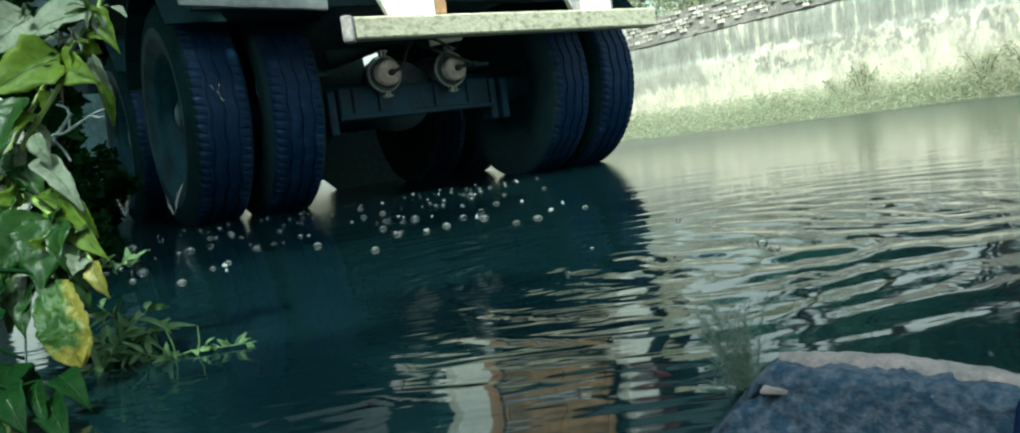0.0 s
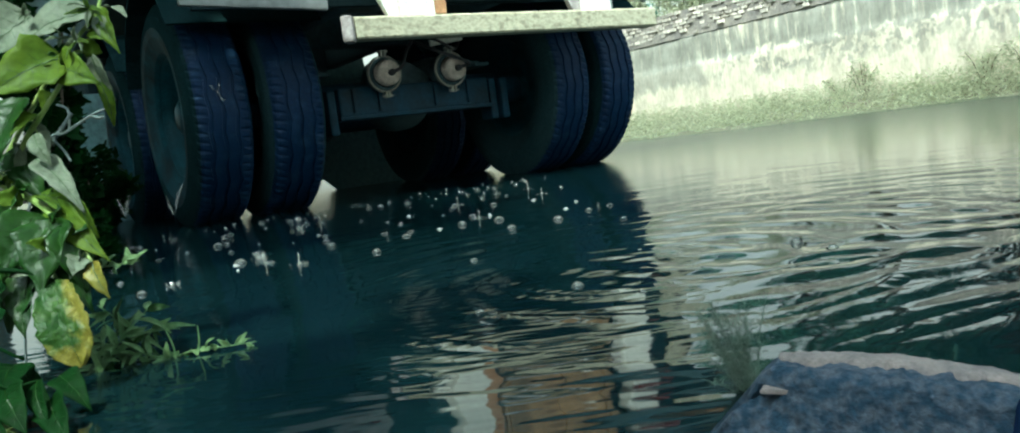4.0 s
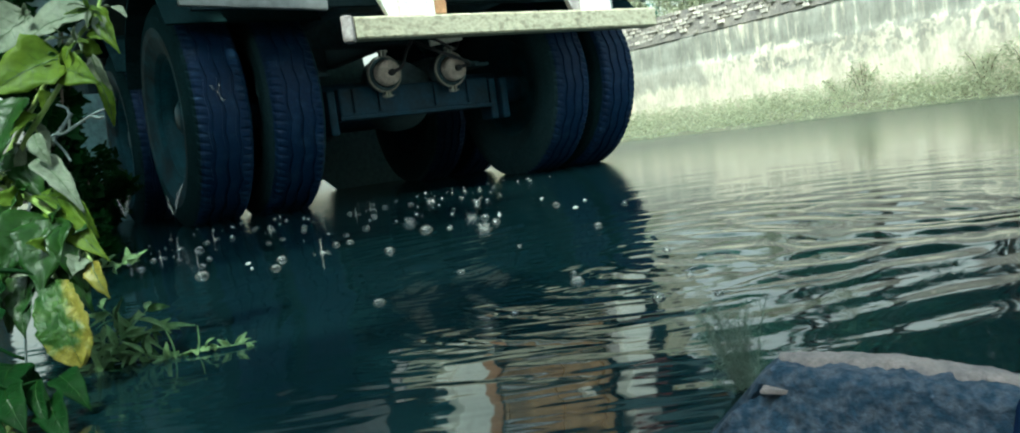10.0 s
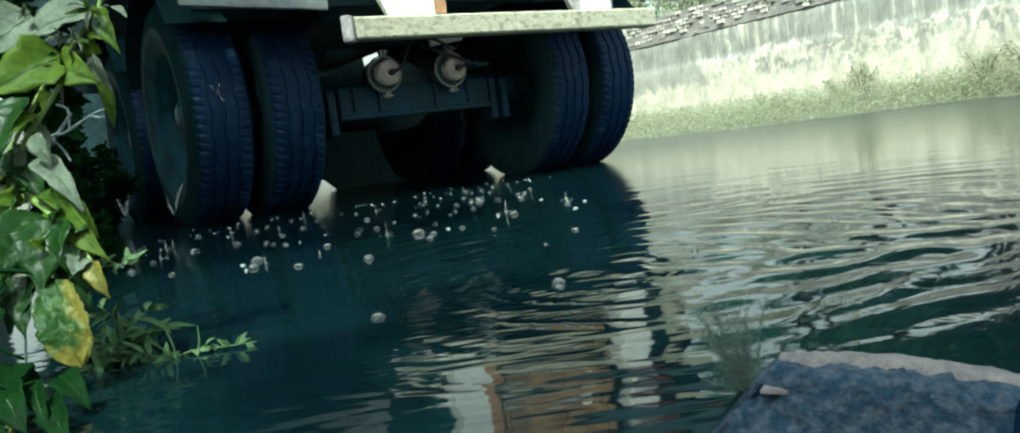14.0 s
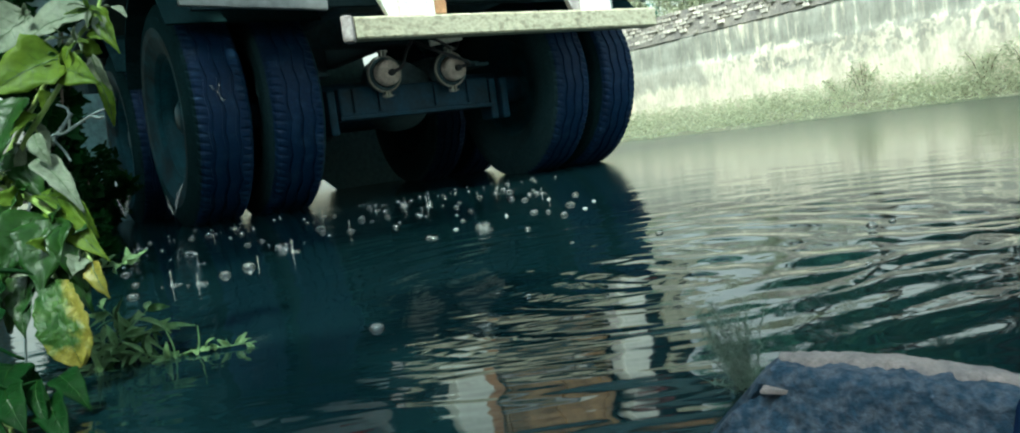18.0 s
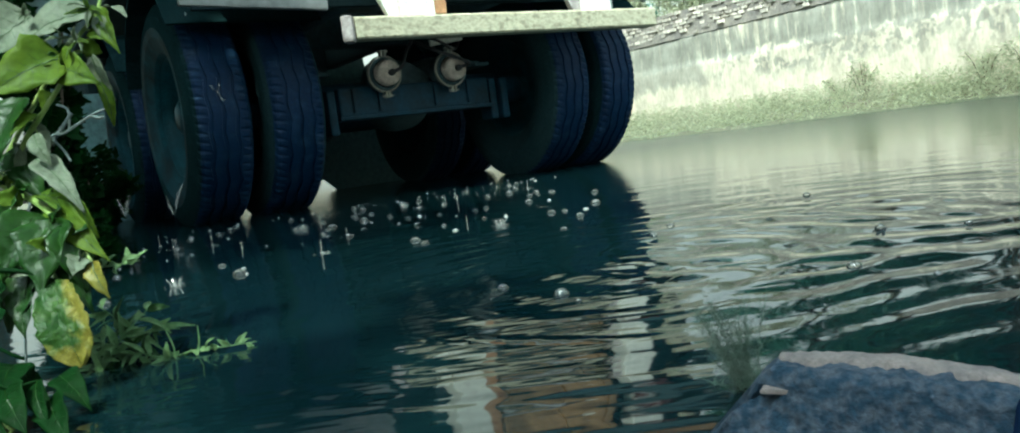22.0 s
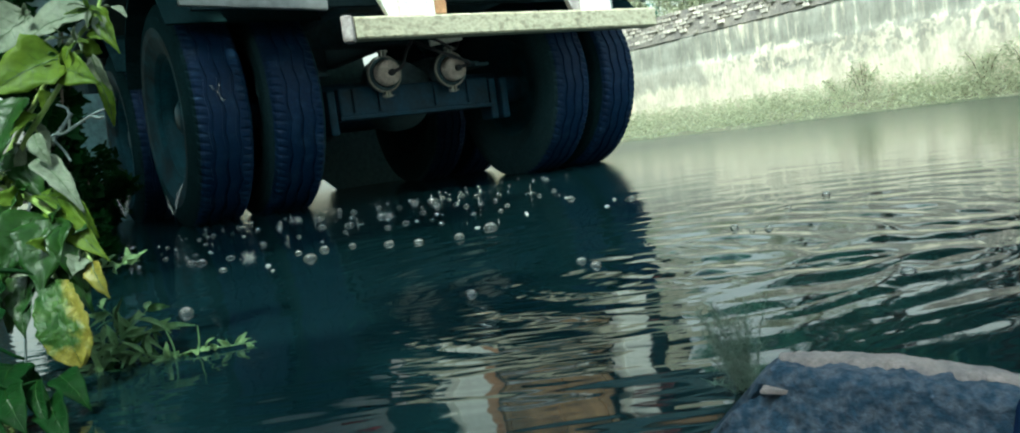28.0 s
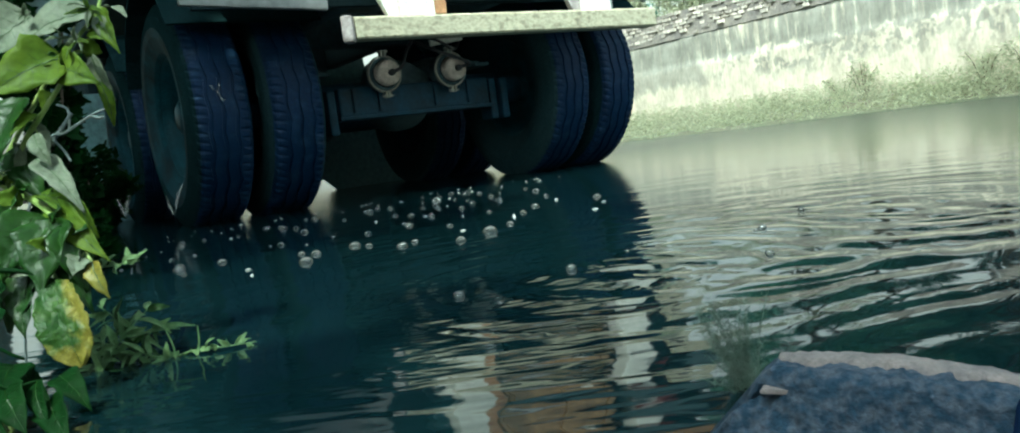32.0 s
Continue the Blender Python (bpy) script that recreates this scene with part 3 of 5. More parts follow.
        part("cap", bm, CHAMBER, ch, "dusty pinkish metal cap", smooth=True)
        for s in (-1, 1):
            bm = bmesh.new()
            add_box(bm, (x - 0.01, -0.24, 0.605 + s * 0.103), (0.012, 0.03, 0.03), bevel=0.002)
            add_box(bm, (x + 0.01, -0.24, 0.605 + s * 0.103), (0.012, 0.03, 0.03), bevel=0.002)
            lathe(bm, [(-0.03, 0.0), (-0.03, 0.005), (0.03, 0.005), (0.03, 0.0)], 6, "X", (x, -0.245, 0.605 + s * 0.11))
            part("clamp_bolt", bm, BAND, ch)
        lathe_bm = lathe(bmesh.new(), [(-0.055, 0.018), (-0.085, 0.016), (-0.09, 0.0)], 8, "Y", (x + 0.008, -0.24, 0.603))
        part("hose_fitting", lathe_bm, HOSE, ch)
        top = (0.02, -0.18, 0.83) if x < 0 else (-0.02, -0.15, 0.80)
        pts = curve_points([(x + 0.01, -0.31, 0.603), (x + 0.05, -0.34, 0.625), (x + 0.10 if x < 0 else x - 0.12, -0.31, 0.70), top, (0.0, 0.1, 0.95)], 8)
        part("air_hose", tube(bmesh.new(), pts, 0.009), HOSE, truck, smooth=True)
    pts = curve_points([(0.0, -0.16, 0.82), (0.10, -0.28, 0.75), (0.22, -0.22, 0.71), (0.35, -0.05, 0.80), (0.4, 0.3, 0.9)], 8)
    part("air_hose", tube(bmesh.new(), pts, 0.008), HOSE, truck, smooth=True)

    # white plate added where light shows through a gap above the axle
    part("bracket_plate", box((0.215, -0.16, 0.768), (0.20, 0.02, 0.034), Matrix.Rotation(radians(-7), 3, "Y"), bevel=0.006), POST, truck, "added white plate in place of the bright gap above the axle")

    # frame rails, springs, cross members
    for x in (-0.42, 0.42):
        part("frame_rail", box((x, 2.75, 0.995), (0.08, 7.1, 0.17), bevel=0.01), CHASSIS, truck)
        bm = bmesh.new()
        for k in range(6):
            add_box(bm, (x * 1.12, 0.67, 0.64 + 0.022 * k), (0.09, 1.5 - 0.2 * k, 0.018), bevel=0.003)
        part("leaf_spring", bm, CHASSIS, truck)
    for y in (-0.74, 0.6, 2.0, 3.4):
        part("cross_member", box((0, y, 0.96), (0.76, 0.09, 0.20), bevel=0.01), CHASSIS, truck)
    part("drive_shaft", lathe(bmesh.new(), [(0.2, 0.0), (0.2, 0.06), (4.5, 0.06), (4.5, 0.0)], 16, "Y", (0, 0, 0.62)), LIFTED, truck, smooth=True)
    part("front_axle", box((0, 5.2, 0.42), (1.8, 0.14, 0.14), bevel=0.02), LIFTED, truck)
    part("fuel_tank", box((-0.84, 3.2, 0.70), (0.70, 1.1, 0.9), bevel=0.06), SHADEDARK, truck)
    part("battery_box", box((0.75, 3.1, 0.6), (0.55, 0.9, 0.55), bevel=0.03), LIFTED, truck)
    part("gearbox", box((0, 4.2, 0.55), (0.6, 1.2, 0.62), bevel=0.08), LIFTED, truck)
    part("engine_sump", box((0, 5.6, 0.62), (0.8, 1.2, 0.75), bevel=0.08), LIFTED, truck)
    for x in (-0.92, 0.92):
        part("mud_flap", box((x * 1.06, 2.02, 0.42), (0.78, 0.015, 0.87), bevel=0.004), LIFTED, truck, "rubber mud flap in a grey that lifts the shade")
    # torn rubber apron across the frame ahead of the tandem
    outline = [(-0.6, 1.02), (-0.6, 0.10), (-0.1, 0.09), (0.24, 0.085), (0.335, -0.004), (0.36, -0.012), (0.9, -0.012), (1.22, -0.012), (1.22, 1.02), (0.84, 1.02), (0.835, 0.93), (0.79, 0.90), (0.72, 0.888), (0.70, 0.93), (0.69, 1.02)]
    bm = bmesh.new()
    back = [bm.verts.new((x, 2.0, z)) for x, z in outline]
    front = [bm.verts.new((x, 2.012, z)) for x, z in outline]
    bm.faces.new(back)
    bm.faces.new(front[::-1])
    for k in range(len(outline)):
        j = (k + 1) % len(outline)
        bm.faces.new((back[k], front[k], front[j], back[j]))
    bmesh.ops.recalc_face_normals(bm, faces=bm.faces)
    part("rubber_apron", bm, LIFTED, truck, "torn rubber apron in a grey that lifts the shade")
    # tipper body
    part("body_floor", box((0, 1.75, 1.33), (2.44, 5.5, 0.14), bevel=0.01), UNDERBODY, truck, "dark underside of the tipper body")
    for x in (-1.2, 1.2):
        part("body_side", box((x, 1.75, 1.88), (0.06, 5.5, 1.0), bevel=0.01), CHASSIS, truck)
    tail = part("tailgate", box((0, -1.0, 1.92), (2.3, 0.05, 0.85), bevel=0.01), ORANGE, truck, "faded orange steel tailgate")
    for z in (1.56, 1.83, 2.10):
        part("tailgate_rib", box((0, -1.045, z), (2.2, 0.045, 0.07), bevel=0.012), ORANGE, tail)
    part("cab", box((0, 5.75, 1.7), (2.35, 1.7, 1.7), bevel=0.12), CHASSIS, truck)
    part("cab_lower", box((0, 6.3, 0.72), (2.3, 0.5, 0.4), bevel=0.06), UNDERBODY, truck)
    # mudguards over the duals
    for x in (-0.93, 0.93):
        for y in (0.0, 1.35):
            bm = bmesh.new()
            prev = None
            for k in range(15):
                a = radians(-8 + 196 * k / 14)
                ring = [bm.verts.new((x + dx, y + r * math.cos(a), AXLE_Z + r * math.sin(a))) for dx, r in ((-0.33, 0.60), (-0.33, 0.612), (0.33, 0.612), (0.33, 0.60))]
                if prev and (3 if y < 1 else 6) <= k <= 11:
                    for j in range(4):
                        bm.faces.new((prev[j], prev[(j + 1) % 4], ring[(j + 1) % 4], ring[j]))
                prev = ring
            for v in [v for v in bm.verts if not v.link_faces]:
                bm.verts.remove(v)
            bmesh.ops.recalc_face_normals(bm, faces=bm.faces)
            part("mudguard", bm, SIDEWALL, truck, smooth=False)

    # panel added to block the sun and darken the space between the posts
    part("rear_panel", box((0, -0.70, 1.07), (2.40, 0.03, 0.44), bevel=0.004), SHADEDARK, truck, "added dark panel that keeps the sun off the tyres")
    # rear underrun bumper with posts and lamp plates
    Y = -1.0
    bm = bmesh.new()
    n = 40
    x0, x1 = -0.665, 0.93
    prev = None
    for k in range(n + 1):
        x = x0 + (x1 - x0) * k / n
        jig = lambda s: 0.0018 * noise.noise((x * 14, s, 2.0))
        ring = [bm.verts.new(p) for p in ((x, Y + jig(1), 0.664 + jig(2)), (x, Y - 0.006 + jig(3), 0.672 + jig(4)), (x, Y - 0.006 + jig(5), 0.744 + jig(6)),
                                          (x, Y + 0.002, 0.753 + jig(7)), (x, Y + 0.07, 0.753), (x, Y + 0.07, 0.664))]
        if prev:
            for j in range(6):
                bm.faces.new((prev[j], prev[(j + 1) % 6], ring[(j + 1) % 6], ring[j]))
        else:
            bm.faces.new(ring)
        prev = ring
    bm.faces.new(prev[::-1])
    bmesh.ops.recalc_face_normals(bm, faces=bm.faces)
    bumper = part("bumper", bm, CREAM, truck, "cream painted steel underrun bar with rust chips")
    part("bumper_end", box((-0.685, -0.985, 0.705), (0.045, 0.075, 0.105), Matrix.Rotation(radians(-35), 3, "Z"), bevel=0.012), PRIMER, bumper, "chipped grey end cap")
    for x, w, wedge in ((-0.3625, 0.155, POST), (0.5925, 0.165, PRIMER)):
        part("bumper_post", box((x, -0.93, 1.05), (w, 0.10, 0.60), bevel=0.008), POST, truck, "white painted steel post")
        if x < 0:
            part("rust_strip", box((x + w / 2 + 0.030, -0.945, 1.05), (0.060, 0.05, 0.58), bevel=0.004), RUST, truck, "rusty brown strip beside the post")
        else:
            part("side_plate", box((x + w / 2 + 0.018, -0.92, 1.05), (0.036, 0.06, 0.58), bevel=0.004), PLATE, truck, "dull grey edge of the post")
        # stay that leans away from the foot of the post
        bm = bmesh.new()
        foot = x - w / 2
        corners = [(foot - 0.045, 0.753), (foot - 0.004, 0.753), (foot - 0.004, 0.845), (foot - 0.09, 0.845)]
        sides = [[bm.verts.new((px, y, z)) for px, z in corners] for y in (-0.955, -0.925)]
        bm.faces.new(sides[0])
        bm.faces.new(sides[1][::-1])
        for k in range(4):
            bm.faces.new((sides[0][k], sides[1][k], sides[1][(k + 1) % 4], sides[0][(k + 1) % 4]))
        bmesh.ops.recalc_face_normals(bm, faces=bm.faces)
        part("stay", bm, wedge, truck, "slanting welded stay at the foot of the post")
    part("lamp_plate", box((-1.035, -1.0, 0.90), (0.545, 0.03, 0.215), Matrix.Rotation(radians(3), 3, "Y"), bevel=0.006), PLATE, truck, "grey sheet-metal lamp plate")
    rp = part("lamp_plate", box((0.93, -0.99, 0.89), (0.30, 0.03, 0.20), bevel=0.006), CREAM, truck, "cream lamp plate with a dark hole")
    part("lamp_hole", lathe(bmesh.new(), [(0.0, 0.0), (-0.004, 0.028), (0.004, 0.03)], 20, "Y", (0.86, -1.008, 0.808)), HOSE, rp)
    part("tail_lamp", box((-0.9, -1.03, 0.98), (0.16, 0.05, 0.04), bevel=0.012), REDLENS, truck, "red tail lamp lens")
    part("tail_lamp", box((0.62, -1.0, 1.17), (0.24, 0.05, 0.06), bevel=0.012), DARKRED, truck, "dull red lamp housing across the post")
    # between the posts: a thin bar, a pale number-plate carrier with its lamp, and planks
    part("cross_bar", box((0.12, -0.95, 0.868), (0.63, 0.03, 0.032), bevel=0.006), TAN, truck, "thin tan painted bar between the posts")
    carrier = part("plate_carrier", box((-0.005, -0.965, 0.928), (0.40, 0.02, 0.036), bevel=0.004), LAMPGREY, truck, "pale grey plate carrier")
    part("plate_lamp", box((0.248, -0.97, 0.955), (0.055, 0.035, 0.055), bevel=0.008), POST, carrier, "small white plate lamp")
    for k, z in enumerate((1.045, 1.175)):
        part("tail_plank", box((0.10, -0.93, z), (0.60, 0.05, 0.122), bevel=0.006), WOOD, truck, "weathered golden-brown plank")
        for x in (-0.165, 0.13, 0.375):
            part("plank_cleat", box((x, -0.962, z), (0.045, 0.016, 0.118), bevel=0.003), WOOD, truck)
    return truck


truck = build_truck()


# ---- bank trees behind the wall ----
def leaf_cloud(bm, centre, radius, count, size, rnd, flat=1.0):
    for _ in range(count):
        d = Vector((rnd.gauss(0, 1), rnd.gauss(0, 1), rnd.gauss(0, 1) * flat)).normalized() * radius * rnd.random() ** 0.4
        c = Vector(centre) + d
        a = Vector((rnd.gauss(0, 1), rnd.gauss(0, 1), rnd.gauss(0, 0.6))).normalized()
        b = a.cross(Vector((rnd.gauss(0, 1), rnd.gauss(0, 1), rnd.gauss(0, 1)))).normalized()
        s = size * rnd.uniform(0.6, 1.3)
        vs = [bm.verts.new(c + a * s * u + b * s * v) for u, v in ((-1, 0), (-0.2, 0.42), (0.5, 0.3), (1.1, 0), (0.5, -0.3), (-0.2, -0.42))]
        bm.faces.new(vs)


def tree_kind(name, label, group, height, spread, limbs, leaves, size, rnd, low=0.26, girth=0.02):
    tree = holder(name)
    tagged(tree, label, "tree", group)
    line = curve_points([(0, 0, -0.3), (0.1, 0.05, height * 0.3), (-0.05, 0.1, height * 0.6), (0.1, 0, height * 0.85)], 5)
    bm = tube(bmesh.new(), line, [girth * height * (1 - 0.055 * i) for i in range(len(line))], 10)
    tips = []
    for j in range(limbs):
        a = j * 2.4
        f = j / (limbs - 1)
        z = height * (low + (0.81 - low) * f)
        out = spread * (1 - 0.45 * f)
        tip = (math.cos(a) * out, math.sin(a) * out, z + 0.15 * height)
        tube(bm, curve_points([(0, 0.05, z - 0.05 * height), (tip[0] * 0.5, tip[1] * 0.5, z + 0.07 * height), tip], 4), [0.013 * height * (1 - 0.09 * i) for i in range(9)], 6)
        tips.append(tip)
    part("trunk", bm, BARK, tree, smooth=True)
    bm = bmesh.new()
    for tip in tips:
        leaf_cloud(bm, tip, spread * 0.58, leaves, size, rnd)
        leaf_cloud(bm, (tip[0] * 0.55, tip[1] * 0.55, tip[2]), spread * 0.45, leaves // 2, size, rnd)
        leaf_cloud(bm, (tip[0] * 1.4, tip[1] * 1.4, tip[2] - 0.05 * height), spread * 0.32, leaves // 3, size, rnd)
    leaf_cloud(bm, (0, 0, height * 0.95), spread * 0.6, leaves, size, rnd)
    part("crown", bm, CROWN, tree)
    return tree


def build_trees():
    rnd = random.Random(5)
    label = "dark green leafy tree on the bank above the wall"
    kinds = [tree_kind("bank_tree", label, "trees behind the wall", h, sp, 10, 420, 0.09, rnd, 0.385) for h, sp in ((6.6, 1.5), (6.2, 1.7))]
    spots = [(12.0, 7.9), (11.8, 5.6), (12.0, 3.3), (12.2, 1.0), (12.4, -1.6), (14.6, 7.4), (14.8, 4.5), (15.0, 2.0), (15.0, -0.8), (22.0, 26.0), (24.0, 33.0)]
    for i, (w, l) in enumerate(spots):
        m = TURN @ Matrix.Translation((w, l, 0.45)) @ Matrix.Rotation(i * 1.9, 4, "Z")
        if i < 2:
            kinds[i].matrix_world = m
        else:
            copy_thing(kinds[i % 2], m)
    slender = tree_kind("bank_tree", "tall slender leafy tree on the bank above the wall", "trees behind the wall", 7.2, 1.25, 10, 460, 0.09, rnd, 0.375, 0.010)
    slender.matrix_world = TURN @ Matrix.Translation((12.0, 9.45, 0.45))
    # trees added out of view on the near bank to shade truck and near water
    near = tree_kind("shade_tree", "added leafy tree out of view, placed to shade the water", "trees on the near bank", 6.0, 1.7, 11, 480, 0.14, rnd)
    near.matrix_world = pose(-3.3, 0.9, 0.4)
    for i, (x, y, z) in enumerate(((1.4, -2.4, 0.85), (-4.9, 3.2, 0.4), (-9.0, 10.5, 0.1))):
        copy_thing(near, pose(x, y, z, 0, 0, 70 * i + 40))
    high = tree_kind("shade_tree", "added high-crowned tree that closes off the left side", "trees on the near bank", 7.6, 1.6, 11, 560, 0.14, rnd, 0.315)
    high.matrix_world = pose(-5.9, 7.4, 0.15)
    for i, (x, y, z) in enumerate(((-6.6, 10.3, 0.1), (-8.3, 13.0, 0.1))):
        copy_thing(high, pose(x, y, z, 0, 0, 70 * i + 40))


build_trees()


def build_weeds():
    """Low weeds between the water's edge and the wall."""
    rnd = random.Random(11)
    bm = bmesh.new()
    for _ in range(7200):
        l = rnd.uniform(1.5, 13.5)
        edge = float(np.interp(l, (4.6, 5.3, 5.9, 6.7, 8.0), (8.5, 8.2, 7.55, 7.0, 6.85)))
        w = edge + 0.02 + (9.12 - edge) * rnd.random() ** 0.8
        tall = 0.20 + 0.10 * noise.noise((l * 0.9, 0, 0)) + 0.27 * smooth(5.6, 3.6, l)
        tall *= 0.3 + 0.7 * smooth(edge, 8.9, w)
        c = Vector((w, l, far_bank(w, l) - 0.03))
        hgt = max(0.05, tall * rnd.uniform(0.4, 1.15))
        leanx, leany = rnd.uniform(-0.1, 0.08), rnd.uniform(-0.1, 0.1)
        for j in range(4):
            f = (j + 1) / 4
            p = c + Vector((leanx * f, leany * f, hgt * f))
            leaf_cloud(bm, p, 0.05, 2, 0.016, rnd)
    ob = part("weeds", bm, WEED)
    ob.matrix_world = TURN
    tagged(ob, "pale green weeds along the foot of the wall", "weeds", kind="stuff")
    # shrubs on the bank behind the brick top
    for l, w, hgt in ((6.6, 10.4, 1.9), (7.5, 10.3, 2.1), (8.3, 10.5, 2.4), (9.0, 10.3, 2.2), (9.6, 10.6, 2.7), (9.9, 10.4, 2.5), (10.5, 10.3, 2.1), (11.3, 10.5, 2.4), (12.3, 10.6, 2.2)):
        sh = holder("shrub", TURN @ Matrix.Translation((w, l, 0.32)))
        tagged(sh, "tall pale sunlit shrub behind the brick wall", "shrub", "shrubs behind the wall")
        bm, lb = bmesh.new(), bmesh.new()
        for k in range(16):
            a = rnd.uniform(0, 6.28)
            tip = Vector((math.cos(a) * 0.35, math.sin(a) * 0.6, hgt * rnd.uniform(0.55, 1.0)))
            tube(bm, curve_points([(0, 0, -0.1), tip * 0.55 + Vector((0, 0, 0.1)), tip], 3), [0.014 - 0.0017 * i for i in range(7)], 5)
            for f in (0.55, 0.75, 0.9, 1.0):
                leaf_cloud(lb, tip * f, 0.22, 26, 0.05, rnd)
        part("branching", bm, BARK, sh)
        part("leaves", lb, WEED, sh)
    # taller shrubs standing out of the band
    for l, w, hgt in ((3.7, 8.95, 0.55), (4.1, 8.9, 0.5), (4.6, 9.0, 0.42), (6.0, 9.02, 0.5), (6.3, 9.05, 0.38), (7.4, 9.0, 0.28), (3.2, 8.9, 0.6)):
        sh = holder("shrub", TURN @ Matrix.Translation((w, l, 0.12)))
        tagged(sh, "small leafy shrub at the foot of the wall", "shrub", "shrubs by the wall")
        bm, lb = bmesh.new(), bmesh.new()
        for k in range(7):
            a = rnd.uniform(0, 6.28)
            tip = Vector((math.cos(a) * 0.13 - 0.03, math.sin(a) * 0.2, hgt * rnd.uniform(0.6, 1.0)))
            tube(bm, curve_points([(0, 0, -0.05), tip * 0.55 + Vector((0, 0, 0.05)), tip], 3), [0.008 - 0.001 * i for i in range(7)], 5)
            for f in (0.5, 0.7, 0.85, 1.0):
                leaf_cloud(lb, tip * f, 0.06, 10, 0.022, rnd)
        part("branching", bm, BARK, sh)
        part("leaves", lb, WEED, sh)


build_weeds()


# ---- concrete block in the foreground ----
def build_block():
    block = holder("concrete_block")
    tagged(block, "broken concrete kerb block at the water's edge", "concrete block")
    far0, far1 = Vector((0.135, 0.456, 0)), Vector((0.245, 0.385, 0))

    def drop(s):
        return 0.0532 - float(np.interp(s, (-0.0087, 0.0, 0.006, 0.04, 0.068, 0.10, 0.119, 0.19), (0.041, 0.0540, 0.0578, 0.0592, 0.0585, 0.0540, 0.0508, 0.043)))

    along = (far1 - far0).normalized()
    across = Vector((-along.y, along.x, 0)) * -1
    bm = bmesh.new()
    rows = []
    n = 150
    profile = [(-0.010, -0.06), (-0.008, 0.0), (-0.005, 0.035), (0.0, 0.0475), (0.004, 0.0505), (0.012, 0.0505), (0.022, 0.0505), (0.030, 0.050), (0.0345, 0.048), (0.0365, 0.0455), (0.0367, 0.044), (0.0368, 0.0425)]
    profile += [(0.037 + 0.00013 * j * j ** 0.5, 0.041 - 0.003 * j) for j in range(28)] + [(0.056, -0.06)]
    for i in range(n + 1):
        s = -0.006 + 0.19 * i / n
        row = []
        sag = drop(s)
        end = 1 - smooth(0.0, 0.05, s)
        for d, z in profile:
            # the broken end slopes down to the water, with a notch under the ledge
            hollow = 0.017 * (1 - smooth(0.006, 0.024, s)) * math.exp(-((z - 0.0405 + 0.1 * s) / 0.0042) ** 2) if d > 0.03 else 0.0
            p = far0 + along * (s - 0.95 * max(0.0, 0.047 - z) * end + 0.5 * hollow) + across * (d - hollow)
            k = (0.0035 + 0.006 * end) * noise.noise((s * 60, d * 90, z * 60)) + 0.002 * noise.noise((s * 190, d * 190, z * 190))
            row.append(bm.verts.new((p.x - across.x * k, p.y + across.y * k, z - sag + k * 0.7)))
        rows.append(row)
    for a, b in zip(rows, rows[1:]):
        for j in range(len(a) - 1):
            bm.faces.new((a[j], a[j + 1], b[j + 1], b[j]))
    bm.faces.new(rows[0][::-1])
    bm.faces.new(rows[-1])
    bmesh.ops.recalc_face_normals(bm, faces=bm.faces)
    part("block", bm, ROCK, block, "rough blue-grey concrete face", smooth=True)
    # pale top crust, much lighter than the dark blue face
    bm = bmesh.new()
    rows = []
    for i in range(n + 1):
        s = 0.007 + 0.176 * i / n
        row = []
        w = 0.021 + 0.003 * noise.noise((s * 40, 3, 1)) + 0.004 * noise.noise((s * 130, 1, 1)) + 0.004 * noise.noise((s * 330, 1, 1))
        w *= 0.6 + 0.4 * smooth(0.005, 0.03, s)
        sag = drop(s)
        for d, z in ((-0.001, 0.046), (0.003, 0.0525), (0.35 * w, 0.0532), (0.75 * w, 0.0532), (0.98 * w, 0.052), (w + 0.001, 0.046)):
            p = far0 + along * s + across * d
            k = 0.0011 * noise.noise((s * 90, d * 120, 7)) + 0.0008 * noise.noise((s * 260, d * 260, 2))
            row.append(bm.verts.new((p.x, p.y, z - sag + k)))
        rows.append(row)
    for a, b in zip(rows, rows[1:]):
        for j in range(len(a) - 1):
            bm.faces.new((a[j], a[j + 1], b[j + 1], b[j]))
    bmesh.ops.recalc_face_normals(bm, faces=bm.faces)
    part("crust", bm, ROCKTOP, block, "pale cement crust", smooth=True)
    # rubble at the broken end
    for k, (x, y, z, r) in enumerate(((0.092, 0.462, -0.004, 0.020), (0.080, 0.445, -0.006, 0.020))):
        bm = bmesh.new()
        bmesh.ops.create_icosphere(bm, subdivisions=3, radius=r)
        for v in bm.verts:
            q = v.co.normalized()
            v.co *= 0.85 + 0.35 * noise.noise(q * 1.6 + Vector((k * 3, 0, 0))) + 0.07 * noise.noise(q * 7)
            v.co.z *= 0.75
            v.co += Vector((x, y, z))
        part("chunk", bm, ROCK, block, smooth=True)
    # chipped ledge under the broken corner
    bm = bmesh.new()
    add_box(bm, (0.1274, 0.4241, 0.0463), (0.017, 0.010, 0.004), Matrix.Rotation(-0.57, 3, "Z"), bevel=0.002)
    for v in bm.verts:
        v.co += 0.0028 * noise.noise_vector(v.co * 140)
    part("ledge", bm, ROCKTOP, block, "pale chipped ledge")
    # blue plastic sheet draped over the block's end
    bm = bmesh.new()
    rows = []
